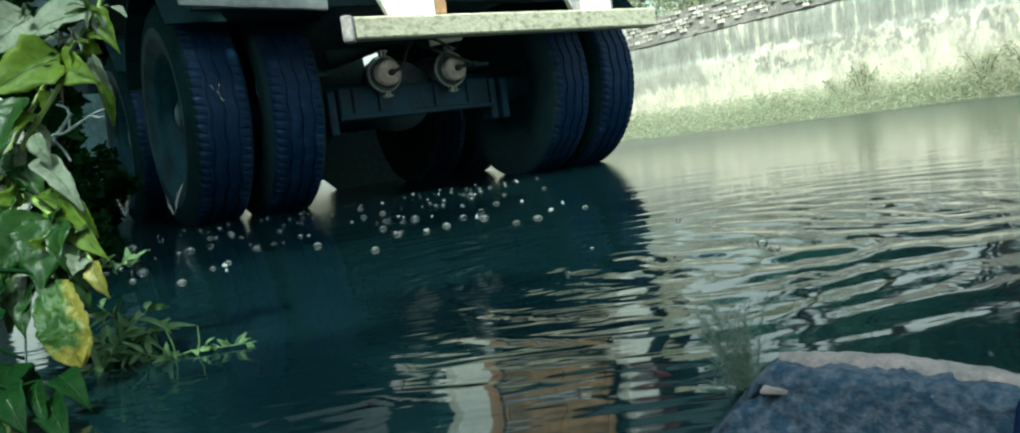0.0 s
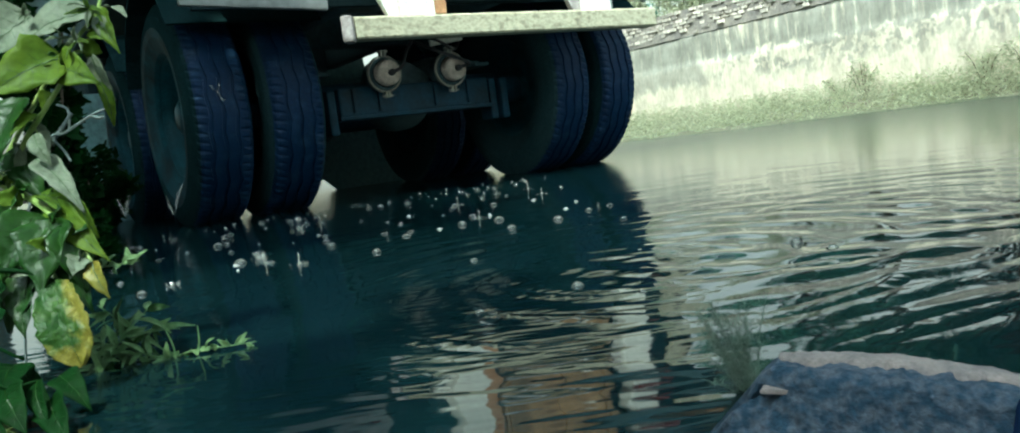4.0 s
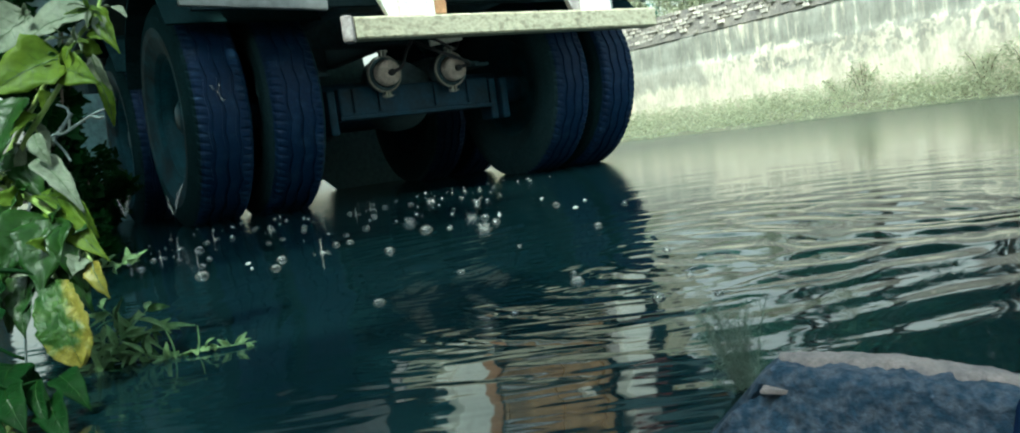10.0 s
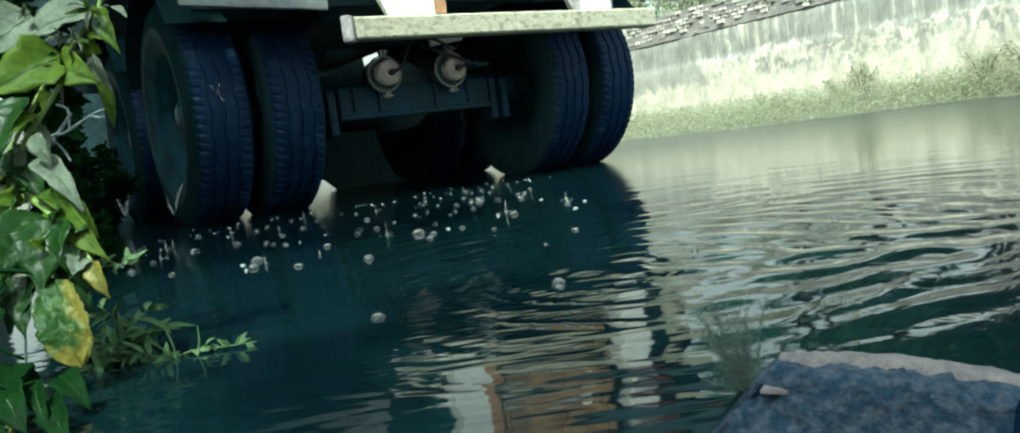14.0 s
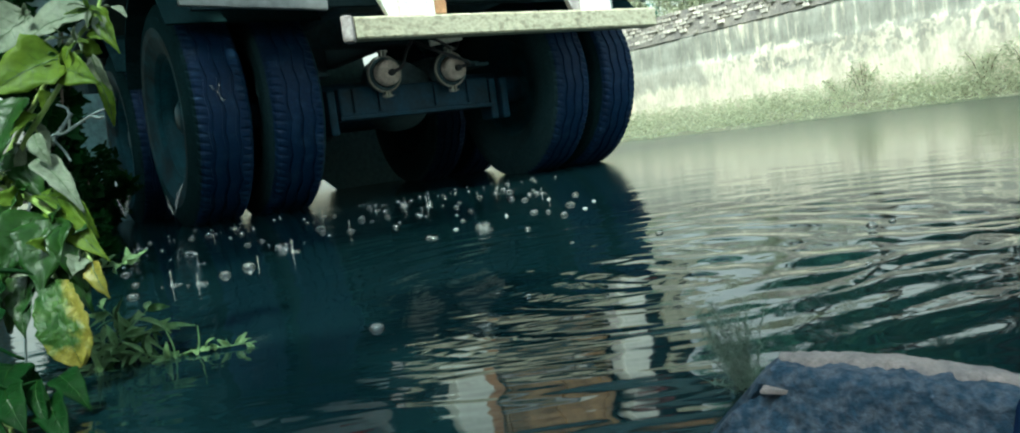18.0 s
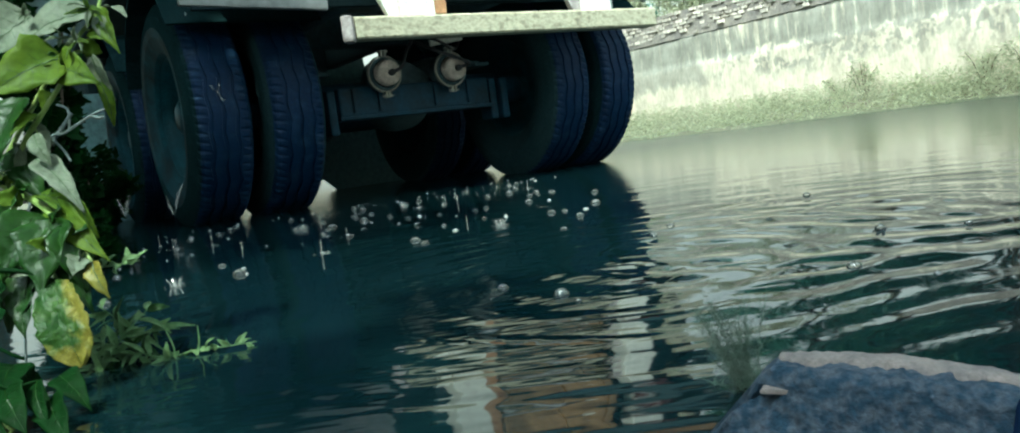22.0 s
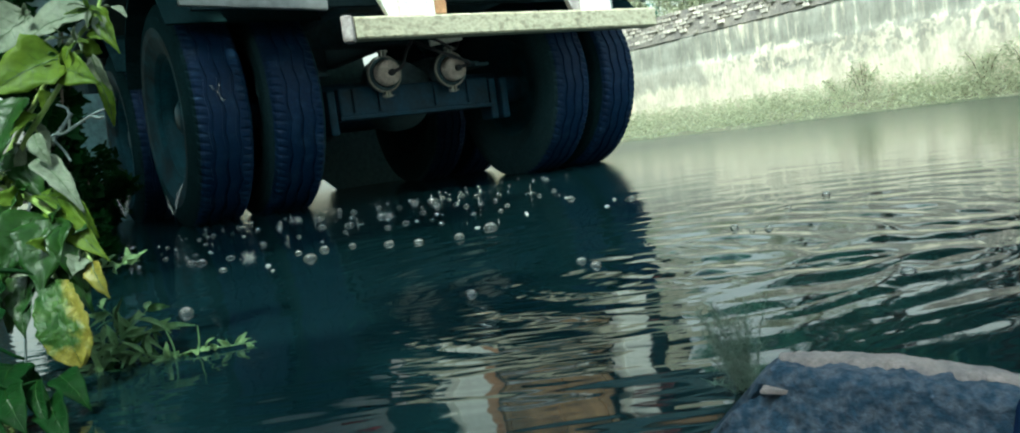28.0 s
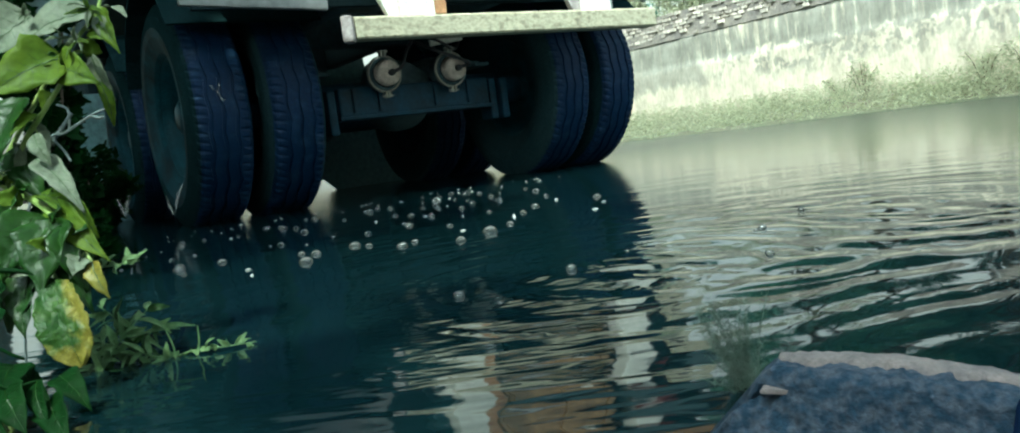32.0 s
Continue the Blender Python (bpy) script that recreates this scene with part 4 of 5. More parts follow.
    for i in range(13):
        s = 0.121 + 0.004 * i
        row = []
        for j, (d, z) in enumerate(((0.038, 0.0535), (0.044, 0.048), (0.047, 0.03), (0.051, 0.015), (0.055, 0.0), (0.06, -0.03))):
            p = far0 + along * (s - 0.003 * j) + across * (d + 0.002 * math.sin(i * 1.1 + j * 0.4))
            row.append(bm.verts.new((p.x, p.y, z)))
        rows.append(row)
    for a, b in zip(rows, rows[1:]):
        for j in range(len(a) - 1):
            bm.faces.new((a[j], a[j + 1], b[j + 1], b[j]))
    bmesh.ops.solidify(bm, geom=list(bm.faces), thickness=0.002)
    bmesh.ops.recalc_face_normals(bm, faces=bm.faces)
    sheet = part("plastic_sheet", bm, BLUE, smooth=True)
    tagged(sheet, "plain dark blue plastic sheet against the concrete block", "plastic sheet")


build_block()


# ---- plants overhanging from the near bank ----
VEIN_LINES = []


def leaf_bm(base, tip, width, twist, rnd, lobes=True, cut=0):
    base, tip = Vector(base), Vector(tip)
    d = tip - base
    L = d.length
    d.normalize()
    side = d.cross(Vector((0.15, -0.8, 0.55)))
    side.normalize()
    side = Matrix.Rotation(radians(twist), 3, d) @ side
    up = side.cross(d).normalized()
    bm = bmesh.new()
    n, m = (40, 12) if cut else (20, 4)
    droop = rnd.uniform(0.06, 0.16)
    rows = []
    for i in range(n + 1):
        t = i / n
        if width > 0.02 and lobes:
            half = 0.5 * width * float(np.interp(t, (0, 0.06, 0.16, 0.30, 0.42, 0.58, 0.70, 0.85, 1), (0.06, 0.55, 0.92, 1.05, 0.84, 0.78, 0.60, 0.28, 0)))
        else:
            half = 0.5 * width * (math.sin(math.pi * min(1, t ** 0.72)) ** 0.85 + 0.02)
        if cut:
            half = 0.5 * width * float(np.interp(t, (0, 0.1, 0.3, 0.5, 0.7, 0.85, 0.94, 1), (0.1, 0.62, 0.9, 1.0, 0.98, 0.8, 0.5, 0.1)))
        if i == n:
            half = 0.0004 if not cut else 0.05 * width
        saw = 1 + 0.12 * noise.noise((i * 0.45, width * 90, 1)) if cut else 1 + 0.16 * noise.noise((i * 0.7, width * 300, 4))
        c = base + d * (L * t) + up * (L * droop * 4 * t * (1 - t)) - Vector((0, 0, 1)) * 0.08 * L * t * t
        row = []
        for j in range(-m, m + 1):
            u = j / m
            w = half * u * (saw if abs(j) == m else 1)
            lift = half * (0.28 * abs(u) ** 1.3 - 0.10 * math.sin(6 * t + 3 * u) * abs(u)) + 0.07 * width * noise.noise((t * 5 + width * 200, u * 2.5, 2.0)) + 0.03 * width * noise.noise((t * 13, u * 6, width * 90))
            row.append(bm.verts.new(c + side * w + up * lift))
        rows.append(row)
    for a, b in zip(rows, rows[1:]):
        for j in range(2 * m):
            bm.faces.new((a[j], a[j + 1], b[j + 1], b[j]))
    VEIN_LINES.clear()
    rise = up * 0.0005
    VEIN_LINES.append([row[m].co + rise for row in rows[:-1]])
    for i in range(2, n - 3, max(2, n // 6)):
        for sgn in (-1, 1):
            VEIN_LINES.append([rows[i + q][m + sgn * q * m // 3].co + rise for q in range(3)])
    bmesh.ops.delete(bm, geom=[v for v in bm.verts if not v.link_faces], context="VERTS")
    bmesh.ops.solidify(bm, geom=list(bm.faces), thickness=0.0006)
    return bm


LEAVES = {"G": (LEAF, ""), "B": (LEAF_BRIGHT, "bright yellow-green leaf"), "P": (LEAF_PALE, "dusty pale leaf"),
          "Y": (LEAF_YELLOW, "yellowing leaf"), "D": (LEAF_SHADE, "dark green leaf with shade put into its colour"), "L": (LEAF_TURNING, "large green leaf with yellow margins")}


def plant(name, label, group, stems, leaves, seed, stalk=STEM):
    rnd = random.Random(seed)
    root = stems[0][0][0]
    ob = holder(name, Matrix.Translation(root))
    tagged(ob, label, "plant", group)
    back = Matrix.Translation(-Vector(root))
    for pts, r0, r1 in stems:
        line = curve_points(pts, 6)
        bm = tube(bmesh.new(), line, [r0 + (r1 - r0) * i / (len(line) - 1) for i in range(len(line))], 7)
        bm.transform(back)
        part("stem", bm, stalk, ob, smooth=True)
    for pts, r0, r1 in stems[:2] if seed < 5 else ():
        line = curve_points(pts, 6)
        for i in range(7, len(line) - 1, 3 if seed == 3 else 1):
            v = Vector((rnd.gauss(0.1, 0.8), rnd.gauss(-0.3, 0.6), rnd.gauss(-0.3, 0.7))).normalized()
            a = line[i] + v * 0.008
            b = a + v * rnd.uniform(0.014, 0.036)
            bm = tube(bmesh.new(), [line[i], a], 0.001, 5)
            bm.transform(back)
            part("petiole", bm, STEM, ob)
            bm = leaf_bm(a, b, rnd.uniform(0.010, 0.024), rnd.uniform(-50, 50), rnd)
            bm.transform(back)
            part("leaf", bm, rnd.choice((LEAF, LEAF, LEAF_BRIGHT, LEAF_PALE)), ob, smooth=True)
    for kind, bx, by, bz, tx, ty, tz, w, tw in leaves:
        bm = leaf_bm((bx, by, bz), (tx, ty, tz), w, tw, rnd, kind != "L", 1 if kind == "L" else 0)
        bm.transform(back)
        mat, text = LEAVES[kind]
        lf = part("leaf", bm, mat, ob, text, smooth=True)
        vm = bmesh.new()
        for k, line in enumerate(VEIN_LINES):
            tube(vm, line, [(0.0006 if k == 0 else 0.00022) * (1 - 0.7 * q / len(line)) for q in range(len(line))], 4)
        vm.transform(back)
        part("veining", vm, LEAF if kind == "D" else VEIN, lf)
    return ob


def build_plants():
    upper = [
        ("P", -0.418, 0.930, 0.387, -0.486, 0.890, 0.363, 0.054, 10),
        ("P", -0.509, 0.970, 0.403, -0.558, 0.940, 0.362, 0.061, -10),
        ("B", -0.411, 0.920, 0.390, -0.388, 0.900, 0.342, 0.022, 20),
        ("P", -0.409, 0.910, 0.381, -0.400, 0.900, 0.353, 0.016, 0),
        ("B", -0.447, 0.900, 0.341, -0.513, 0.860, 0.311, 0.060, -15),
        ("B", -0.456, 0.900, 0.333, -0.405, 0.880, 0.311, 0.041, 25),
        ("P", -0.423, 0.910, 0.343, -0.410, 0.920, 0.295, 0.018, 30),
        ("B", -0.420, 0.910, 0.316, -0.416, 0.920, 0.268, 0.014, -30),
        ("P", -0.477, 0.870, 0.262, -0.459, 0.860, 0.231, 0.018, 15),
        ("P", -0.485, 0.880, 0.237, -0.429, 0.850, 0.183, 0.029, -12),
        ("B", -0.438, 0.860, 0.191, -0.424, 0.860, 0.151, 0.015, 30),
        ("G", -0.505, 0.920, 0.307, -0.534, 0.880, 0.234, 0.054, 20),
    ]
    # clusters of young leaves at the shoot tips: centre, number, length
    rnd = random.Random(1)
    for x, z, count, size, kinds in ((-0.410, 0.386, 7, 0.018, "BPB"), (-0.428, 0.355, 7, 0.017, "PBP"), (-0.476, 0.389, 5, 0.010, "P"), (-0.445, 0.359, 4, 0.010, "P"), (-0.446, 0.330, 5, 0.013, "BG")):
        for i in range(count):
            a = 2 * math.pi * i / count + rnd.uniform(-0.3, 0.3)
            r = size * rnd.uniform(0.7, 1.2)
            upper.append((rnd.choice(kinds), x, 0.895, z, x + r * math.cos(a), 0.895 + rnd.uniform(-0.02, 0.01), z + r * math.sin(a), rnd.uniform(0.0035, 0.0065), rnd.randint(-40, 40)))
    stems = [([(-0.63, 0.93, -0.03), (-0.57, 0.93, 0.12), (-0.548, 0.93, 0.183), (-0.513, 0.91, 0.253), (-0.483, 0.9, 0.282), (-0.453, 0.9, 0.318), (-0.447, 0.9, 0.341), (-0.429, 0.91, 0.366), (-0.413, 0.92, 0.388), (-0.40, 0.92, 0.42)], 0.0034, 0.0018),
             ([(-0.64, 0.95, -0.03), (-0.60, 0.95, 0.14), (-0.578, 0.95, 0.207), (-0.549, 0.94, 0.248), (-0.493, 0.92, 0.305), (-0.468, 0.91, 0.333), (-0.48, 0.92, 0.367)], 0.0036, 0.002),
             ([(-0.447, 0.9, 0.341), (-0.43, 0.91, 0.345), (-0.42, 0.91, 0.316)], 0.002, 0.0015)]
    plant("broadleaf_plant", "tall wet broadleaf weed with dusty pale upper leaves", "weeds on the near bank", stems, upper, 3)
    middle = [
        ("B", -0.480, 0.880, 0.187, -0.407, 0.840, 0.132, 0.036, 15),
        ("G", -0.486, 0.870, 0.181, -0.512, 0.830, 0.124, 0.053, -10),
        ("G", -0.468, 0.860, 0.175, -0.470, 0.820, 0.107, 0.056, 5),
        ("G", -0.454, 0.850, 0.167, -0.436, 0.840, 0.101, 0.041, -20),
        ("Y", -0.425, 0.840, 0.126, -0.409, 0.830, 0.091, 0.021, 25),
        ("G", -0.498, 0.860, 0.121, -0.515, 0.830, 0.071, 0.042, 10),
        ("G", -0.463, 0.860, 0.130, -0.433, 0.840, 0.079, 0.028, -5),
        ("G", -0.526, 0.900, 0.207, -0.544, 0.860, 0.151, 0.060, 20),
        ("G", -0.536, 0.890, 0.158, -0.545, 0.850, 0.091, 0.052, 0),
        ("B", -0.494, 0.890, 0.200, -0.441, 0.860, 0.168, 0.029, -25),
        ("G", -0.532, 0.930, 0.257, -0.492, 0.900, 0.196, 0.045, 12),
        ("G", -0.512, 0.865, 0.142, -0.515, 0.835, 0.072, 0.034, -6),
        ("G", -0.509, 0.855, 0.118, -0.497, 0.825, 0.065, 0.034, 8),
        ("G", -0.548, 0.870, 0.140, -0.541, 0.840, 0.074, 0.040, 10),
    ]
    stems = [([(-0.67, 0.92, -0.03), (-0.61, 0.92, 0.16), (-0.565, 0.92, 0.219), (-0.538, 0.91, 0.214), (-0.512, 0.9, 0.2), (-0.474, 0.87, 0.177), (-0.47, 0.86, 0.145), (-0.466, 0.84, 0.11)], 0.0055, 0.0025),
             ([(-0.474, 0.87, 0.177), (-0.45, 0.86, 0.16), (-0.425, 0.84, 0.126)], 0.002, 0.0015)]
    plant("broadleaf_plant", "drooping wet green broadleaf weed with yellowing leaves", "weeds on the near bank", stems, middle, 4)
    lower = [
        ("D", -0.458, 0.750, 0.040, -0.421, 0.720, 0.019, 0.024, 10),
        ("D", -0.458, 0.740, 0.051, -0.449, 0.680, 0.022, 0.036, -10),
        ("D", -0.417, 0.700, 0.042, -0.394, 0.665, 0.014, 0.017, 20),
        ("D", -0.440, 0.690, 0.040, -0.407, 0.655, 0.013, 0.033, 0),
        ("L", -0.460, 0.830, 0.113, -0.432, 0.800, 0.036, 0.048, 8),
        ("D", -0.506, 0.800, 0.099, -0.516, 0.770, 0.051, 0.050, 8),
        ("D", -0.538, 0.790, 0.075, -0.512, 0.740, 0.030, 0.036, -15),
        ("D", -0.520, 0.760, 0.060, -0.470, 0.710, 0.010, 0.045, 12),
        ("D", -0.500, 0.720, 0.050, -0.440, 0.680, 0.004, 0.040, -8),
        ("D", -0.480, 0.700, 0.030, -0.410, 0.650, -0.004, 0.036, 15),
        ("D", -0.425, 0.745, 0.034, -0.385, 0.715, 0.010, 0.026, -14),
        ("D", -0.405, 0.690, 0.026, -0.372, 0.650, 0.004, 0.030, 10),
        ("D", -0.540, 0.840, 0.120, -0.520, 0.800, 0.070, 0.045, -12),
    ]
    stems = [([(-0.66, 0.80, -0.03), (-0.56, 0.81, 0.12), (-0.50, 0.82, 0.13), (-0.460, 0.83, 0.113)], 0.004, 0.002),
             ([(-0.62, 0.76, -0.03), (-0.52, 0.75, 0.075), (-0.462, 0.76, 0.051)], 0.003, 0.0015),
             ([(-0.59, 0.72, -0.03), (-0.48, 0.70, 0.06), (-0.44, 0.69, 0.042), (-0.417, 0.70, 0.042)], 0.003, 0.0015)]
    plant("broadleaf_plant", "low green broadleaf weed hanging over the water", "weeds on the near bank", stems, lower, 5, LEAF_SHADE)


build_plants()


def build_bush():
    rnd = random.Random(17)
    # bushes added, mostly out of view, to shade the wheels and darken reflections
    for x, y, hgt, wide in ((-1.13, 2.2, 0.15, 0.06), (-1.33, 2.5, 0.8, 0.12), (-1.30, 1.32, 0.42, 0.16), (-2.15, 4.35, 0.42, 0.2), (-2.5, 5.05, 0.5, 0.25), (-3.6, 7.2, 1.3, 0.45), (-2.25, 1.75, 1.2, 0.42), (-2.75, 2.2, 1.4, 0.48), (-3.4, 2.8, 1.5, 0.5), (-4.1, 3.6, 1.5, 0.5)):
        bush = holder("bush", pose(x, y, -0.018))
        tagged(bush, "added dark green bush that holds off light from the left", "bush", "bushes on the near bank")
        bm, lb = bmesh.new(), bmesh.new()
        for j in range(11):
            a = j * 2.4
            tip = Vector((math.cos(a) * wide * rnd.uniform(0.5, 1), math.sin(a) * wide * rnd.uniform(0.5, 1), hgt * rnd.uniform(0.35, 1.0)))
            tube(bm, curve_points([(0, 0, -0.06), tip * 0.5 + Vector((0, 0, 0.08)), tip], 4), [0.009 - 0.0008 * i for i in range(9)], 5)
            for f in (0.35, 0.6, 0.85, 1.0):
                leaf_cloud(lb, tip * f, wide * 0.3, 26, 0.035 if wide < 0.4 else 0.075, rnd)
        part("branching", bm, BARK, bush)
        part("leaves", lb, LEAF_SHADE, bush)


build_bush()


def build_sprigs():
    """Fine-leaved water weeds growing out over the water."""
    rnd = random.Random(8)
    lines = [[(-0.50, 0.90, -0.02), (-0.472, 0.9, -0.005), (-0.458, 0.91, 0.016), (-0.441, 0.92, 0.037), (-0.414, 0.93, 0.061)],
             [(-0.385, 0.92, -0.02), (-0.397, 0.92, -0.004), (-0.424, 0.92, 0.009), (-0.46, 0.93, 0.018), (-0.495, 0.94, 0.036)],
             [(-0.423, 0.93, -0.012), (-0.382, 0.93, 0.003), (-0.34, 0.93, 0.004), (-0.306, 0.94, 0.003)],
             [(-0.478, 0.92, -0.02), (-0.473, 0.92, 0.004), (-0.46, 0.94, 0.043), (-0.483, 0.95, 0.067)],
             [(-0.50, 0.9, 0.10), (-0.448, 0.88, 0.115), (-0.423, 0.88, 0.116), (-0.395, 0.88, 0.118)],
             [(-0.45, 0.93, -0.02), (-0.445, 0.93, 0.01), (-0.43, 0.94, 0.03), (-0.405, 0.945, 0.035)],
             [(-0.392, 0.92, -0.02), (-0.392, 0.92, 0.0), (-0.393, 0.92, 0.016), (-0.398, 0.92, 0.034)],
             [(-0.372, 0.93, -0.02), (-0.371, 0.93, 0.0), (-0.367, 0.93, 0.014), (-0.366, 0.93, 0.032)]]
    for k, pts in enumerate(lines):
        root = Vector(pts[0])
        ob = holder("water_weed", Matrix.Translation(root))
        blade = k >= 6
        tagged(ob, "single grass blade standing in the water" if blade else "small fine-leaved green weed sprig over the water", "weed", "sprigs at the water's edge")
        line = [p - root for p in curve_points(pts, 6)]
        part("stem", tube(bmesh.new(), line, [0.0016 - 0.0010 * i / len(line) for i in range(len(line))], 5), GRASS, ob)
        if blade:
            continue
        for i in range(3, len(line) - 1):
            for _ in range(2 if k not in (2, 4) else 1):
                if k not in (2, 4) and rnd.random() < 0.3:
                    continue
                p = line[i]
                d = (line[i + 1] - p).normalized()
                v = Vector((rnd.gauss(0, 0.8), rnd.gauss(0, 0.5), rnd.gauss(0.35 if k in (2, 4) else 0.0, 0.5)))
                tip = p + (d * 0.7 + v.normalized()).normalized() * rnd.uniform(0.012, 0.020 if k in (2, 4) else 0.042)
                part("leaf", leaf_bm(p, tip, rnd.uniform(0.004, 0.009), rnd.uniform(-60, 60), rnd), GRASS if rnd.random() < 0.85 else LEAF, ob)
    # bare grey twig behind the leaves
    root = Vector((-0.60, 0.98, -0.03))
    ob = holder("dry_twig", Matrix.Translation(root))
    tagged(ob, "bare grey twig with thin side shoots among the leaves", "twig", "weeds on the near bank")
    for pts, r in (([tuple(root), (-0.57, 0.98, 0.15), (-0.531, 0.99, 0.257), (-0.511, 1.0, 0.27), (-0.477, 1.0, 0.286), (-0.459, 1.01, 0.294)], 0.0017),
                   ([(-0.505, 1.0, 0.273), (-0.503, 1.0, 0.296), (-0.515, 1.0, 0.304)], 0.0016), ([(-0.52, 0.99, 0.262), (-0.515, 1.0, 0.247), (-0.510, 1.0, 0.236)], 0.0016),
                   ([(-0.477, 1.0, 0.286), (-0.468, 1.0, 0.282), (-0.462, 1.0, 0.283)], 0.002), ([(-0.53, 1.0, 0.26), (-0.515, 1.0, 0.275), (-0.50, 1.0, 0.292)], 0.0025)):
        line = [p - root for p in curve_points(pts, 5)]
        part("shoot", tube(bmesh.new(), line, r, 5), TWIG, ob)


build_sprigs()


def build_tuft():
    """A feathery weed beside the broken end of the block."""
    rnd = random.Random(29)
    root = Vector((0.150, 0.565, -0.018))
    ob = holder("feathery_weed", Matrix.Translation(root))
    tagged(ob, "feathery grey-green weed beside the concrete block", "weed", "sprigs at the water's edge")
    for k in range(30):
        a = rnd.uniform(0, 6.28)
        out = rnd.uniform(0.004, 0.030)
        tip = Vector((math.cos(a) * out - 0.010, math.sin(a) * out, rnd.uniform(0.030, 0.085)))
        line = curve_points([(rnd.uniform(-0.006, 0.006), rnd.uniform(-0.004, 0.004), 0), tip * 0.55 + Vector((0, 0, 0.006)), tip], 5)
        bm = tube(bmesh.new(), line, [0.0005 - 0.0003 * i / len(line) for i in range(len(line))], 4)
        for p in line[3:]:
            for _ in range(9):
                v = Vector((rnd.gauss(0, 1), rnd.gauss(0, 1), rnd.gauss(0.2, 0.7))).normalized()
                tube(bm, [p, p + v * rnd.uniform(0.004, 0.011)], [0.00016, 0.00008], 3)
        part("stalk", bm, FEATHER, ob)


build_tuft()


# ---- drips, bubbles and ripples ----
def strip_point(rnd):
    """A place in the dripping strip behind the truck, on the water."""
    while True:
        d = rnd.uniform(0.80, 2.45)
        s = rnd.uniform(-0.65, 1.15)
        if s < 1.15 - 0.45 * (d - 0.8):
            return TRUCK @ Vector((s - 1.09, -d, 0))


def bubble_meshes():
    """A clear dome whose top is whitened to carry the sheen of the sky."""
    out = []
    for name, lo, hi, mat in (("bubble", -0.05, 0.55, FILM), ("cap", 0.55, 1.0, FILM3)):
        prof = [(z, math.sqrt(max(0.0, 1 - z * z))) for z in [lo + (hi - lo) * i / 8 for i in range(9)]]
        bm = lathe(bmesh.new(), prof, 18, "Z")
        me = bpy.data.meshes.new(name)
        bm.to_mesh(me)
        bm.free()
        me.materials.append(mat)
        for p in me.polygons:
            p.use_smooth = True
        out.append(me)
    return out


BUBBLES, JETS, DROPS, SPLASHES, RIPPLES, REBOUNDS = [], [], [], [], [], []
# large bubbles that drift on the near water: born, gone, from, to, radius
DRIFTERS = ((5.0, 14.4, 0.103, 1.054, 0.048, 1.072, 0.0092), (18.5, 26.0, 0.102, 0.980, -0.014, 1.007, 0.0098), (18.5, 24.6, 0.001, 1.083, -0.040, 1.094, 0.0075),
            (27.0, 33.0, 0.123, 1.173, 0.068, 1.178, 0.008), (27.0, 33.0, -0.059, 1.079, -0.084, 1.074, 0.008), (23.5, 28.6, -0.463, 1.230, -0.505, 1.233, 0.011))
# lines of the glints on tyres and rims, drawn as bright threads
GLINTS = (((-1.422, 3.515, 0.151), (-1.416, 3.515, 0.105), (-1.403, 3.515, 0.068)), ((-1.347, 3.515, 0.19), (-1.369, 3.515, 0.157), (-1.403, 3.515, 0.068)), ((-1.626, 3.515, 0.169), (-1.618, 3.515, 0.121), (-1.603, 3.515, 0.077)), ((-1.572, 3.515, 0.176), (-1.594, 3.515, 0.129), (-1.603, 3.515, 0.077)), ((-1.154, 3.461, 0.579), (-1.144, 3.467, 0.571), (-1.14, 3.47, 0.552)), ((-1.121, 3.481, 0.59), (-1.119, 3.483, 0.571), (-1.128, 3.477, 0.553), (-1.12, 3.482, 0.531)), ((-1.123, 3.48, 0.529), (-1.114, 3.486, 0.514), (-1.102, 3.494, 0.518)))
CENTRES = ((0.281, 1.216), (0.678, 1.404), (0.132, 1.094))


def build_bubbles():
    rnd = random.Random(21)
    dome, cap = bubble_meshes()
    for k in range(290):
        if k < 255:
            p = strip_point(rnd)
            r = rnd.uniform(0.007, 0.0125) if rnd.random() < 0.85 else rnd.uniform(0.0125, 0.017)
        else:
            c = CENTRES[rnd.choice((0, 0, 1, 2, 2))]
            p = Vector((c[0] + rnd.gauss(-0.05, 0.16), c[1] + rnd.gauss(0.1, 0.22), 0))
            r = rnd.uniform(0.004, 0.009)
        ob = new("bubble", dome)
        ob.scale = (r, r, r * rnd.uniform(0.6, 0.85))
        tagged(ob, "clear round air bubble floating on the water", "bubble", "bubbles on the water")
        share("cap", cap, ob, Matrix.Identity(4))
        BUBBLES.append((ob, p, rnd.uniform(-12.0, 31.0), rnd.uniform(8.0, 13.0), rnd.uniform(-0.012, 0.02), rnd.uniform(-0.03, 0.0)))


    for t0, t1, x0, y0, x1, y1, r in DRIFTERS:
        ob = new("bubble", dome)
        ob.scale = (r, r, r * 0.9)
        tagged(ob, "large clear air bubble drifting on the water", "bubble", "bubbles on the water")
        share("cap", cap, ob, Matrix.Identity(4))
        BUBBLES.append((ob, Vector((x0, y0, 0)), t0, t1 - t0, (x1 - x0) / (t1 - t0), (y1 - y0) / (t1 - t0)))


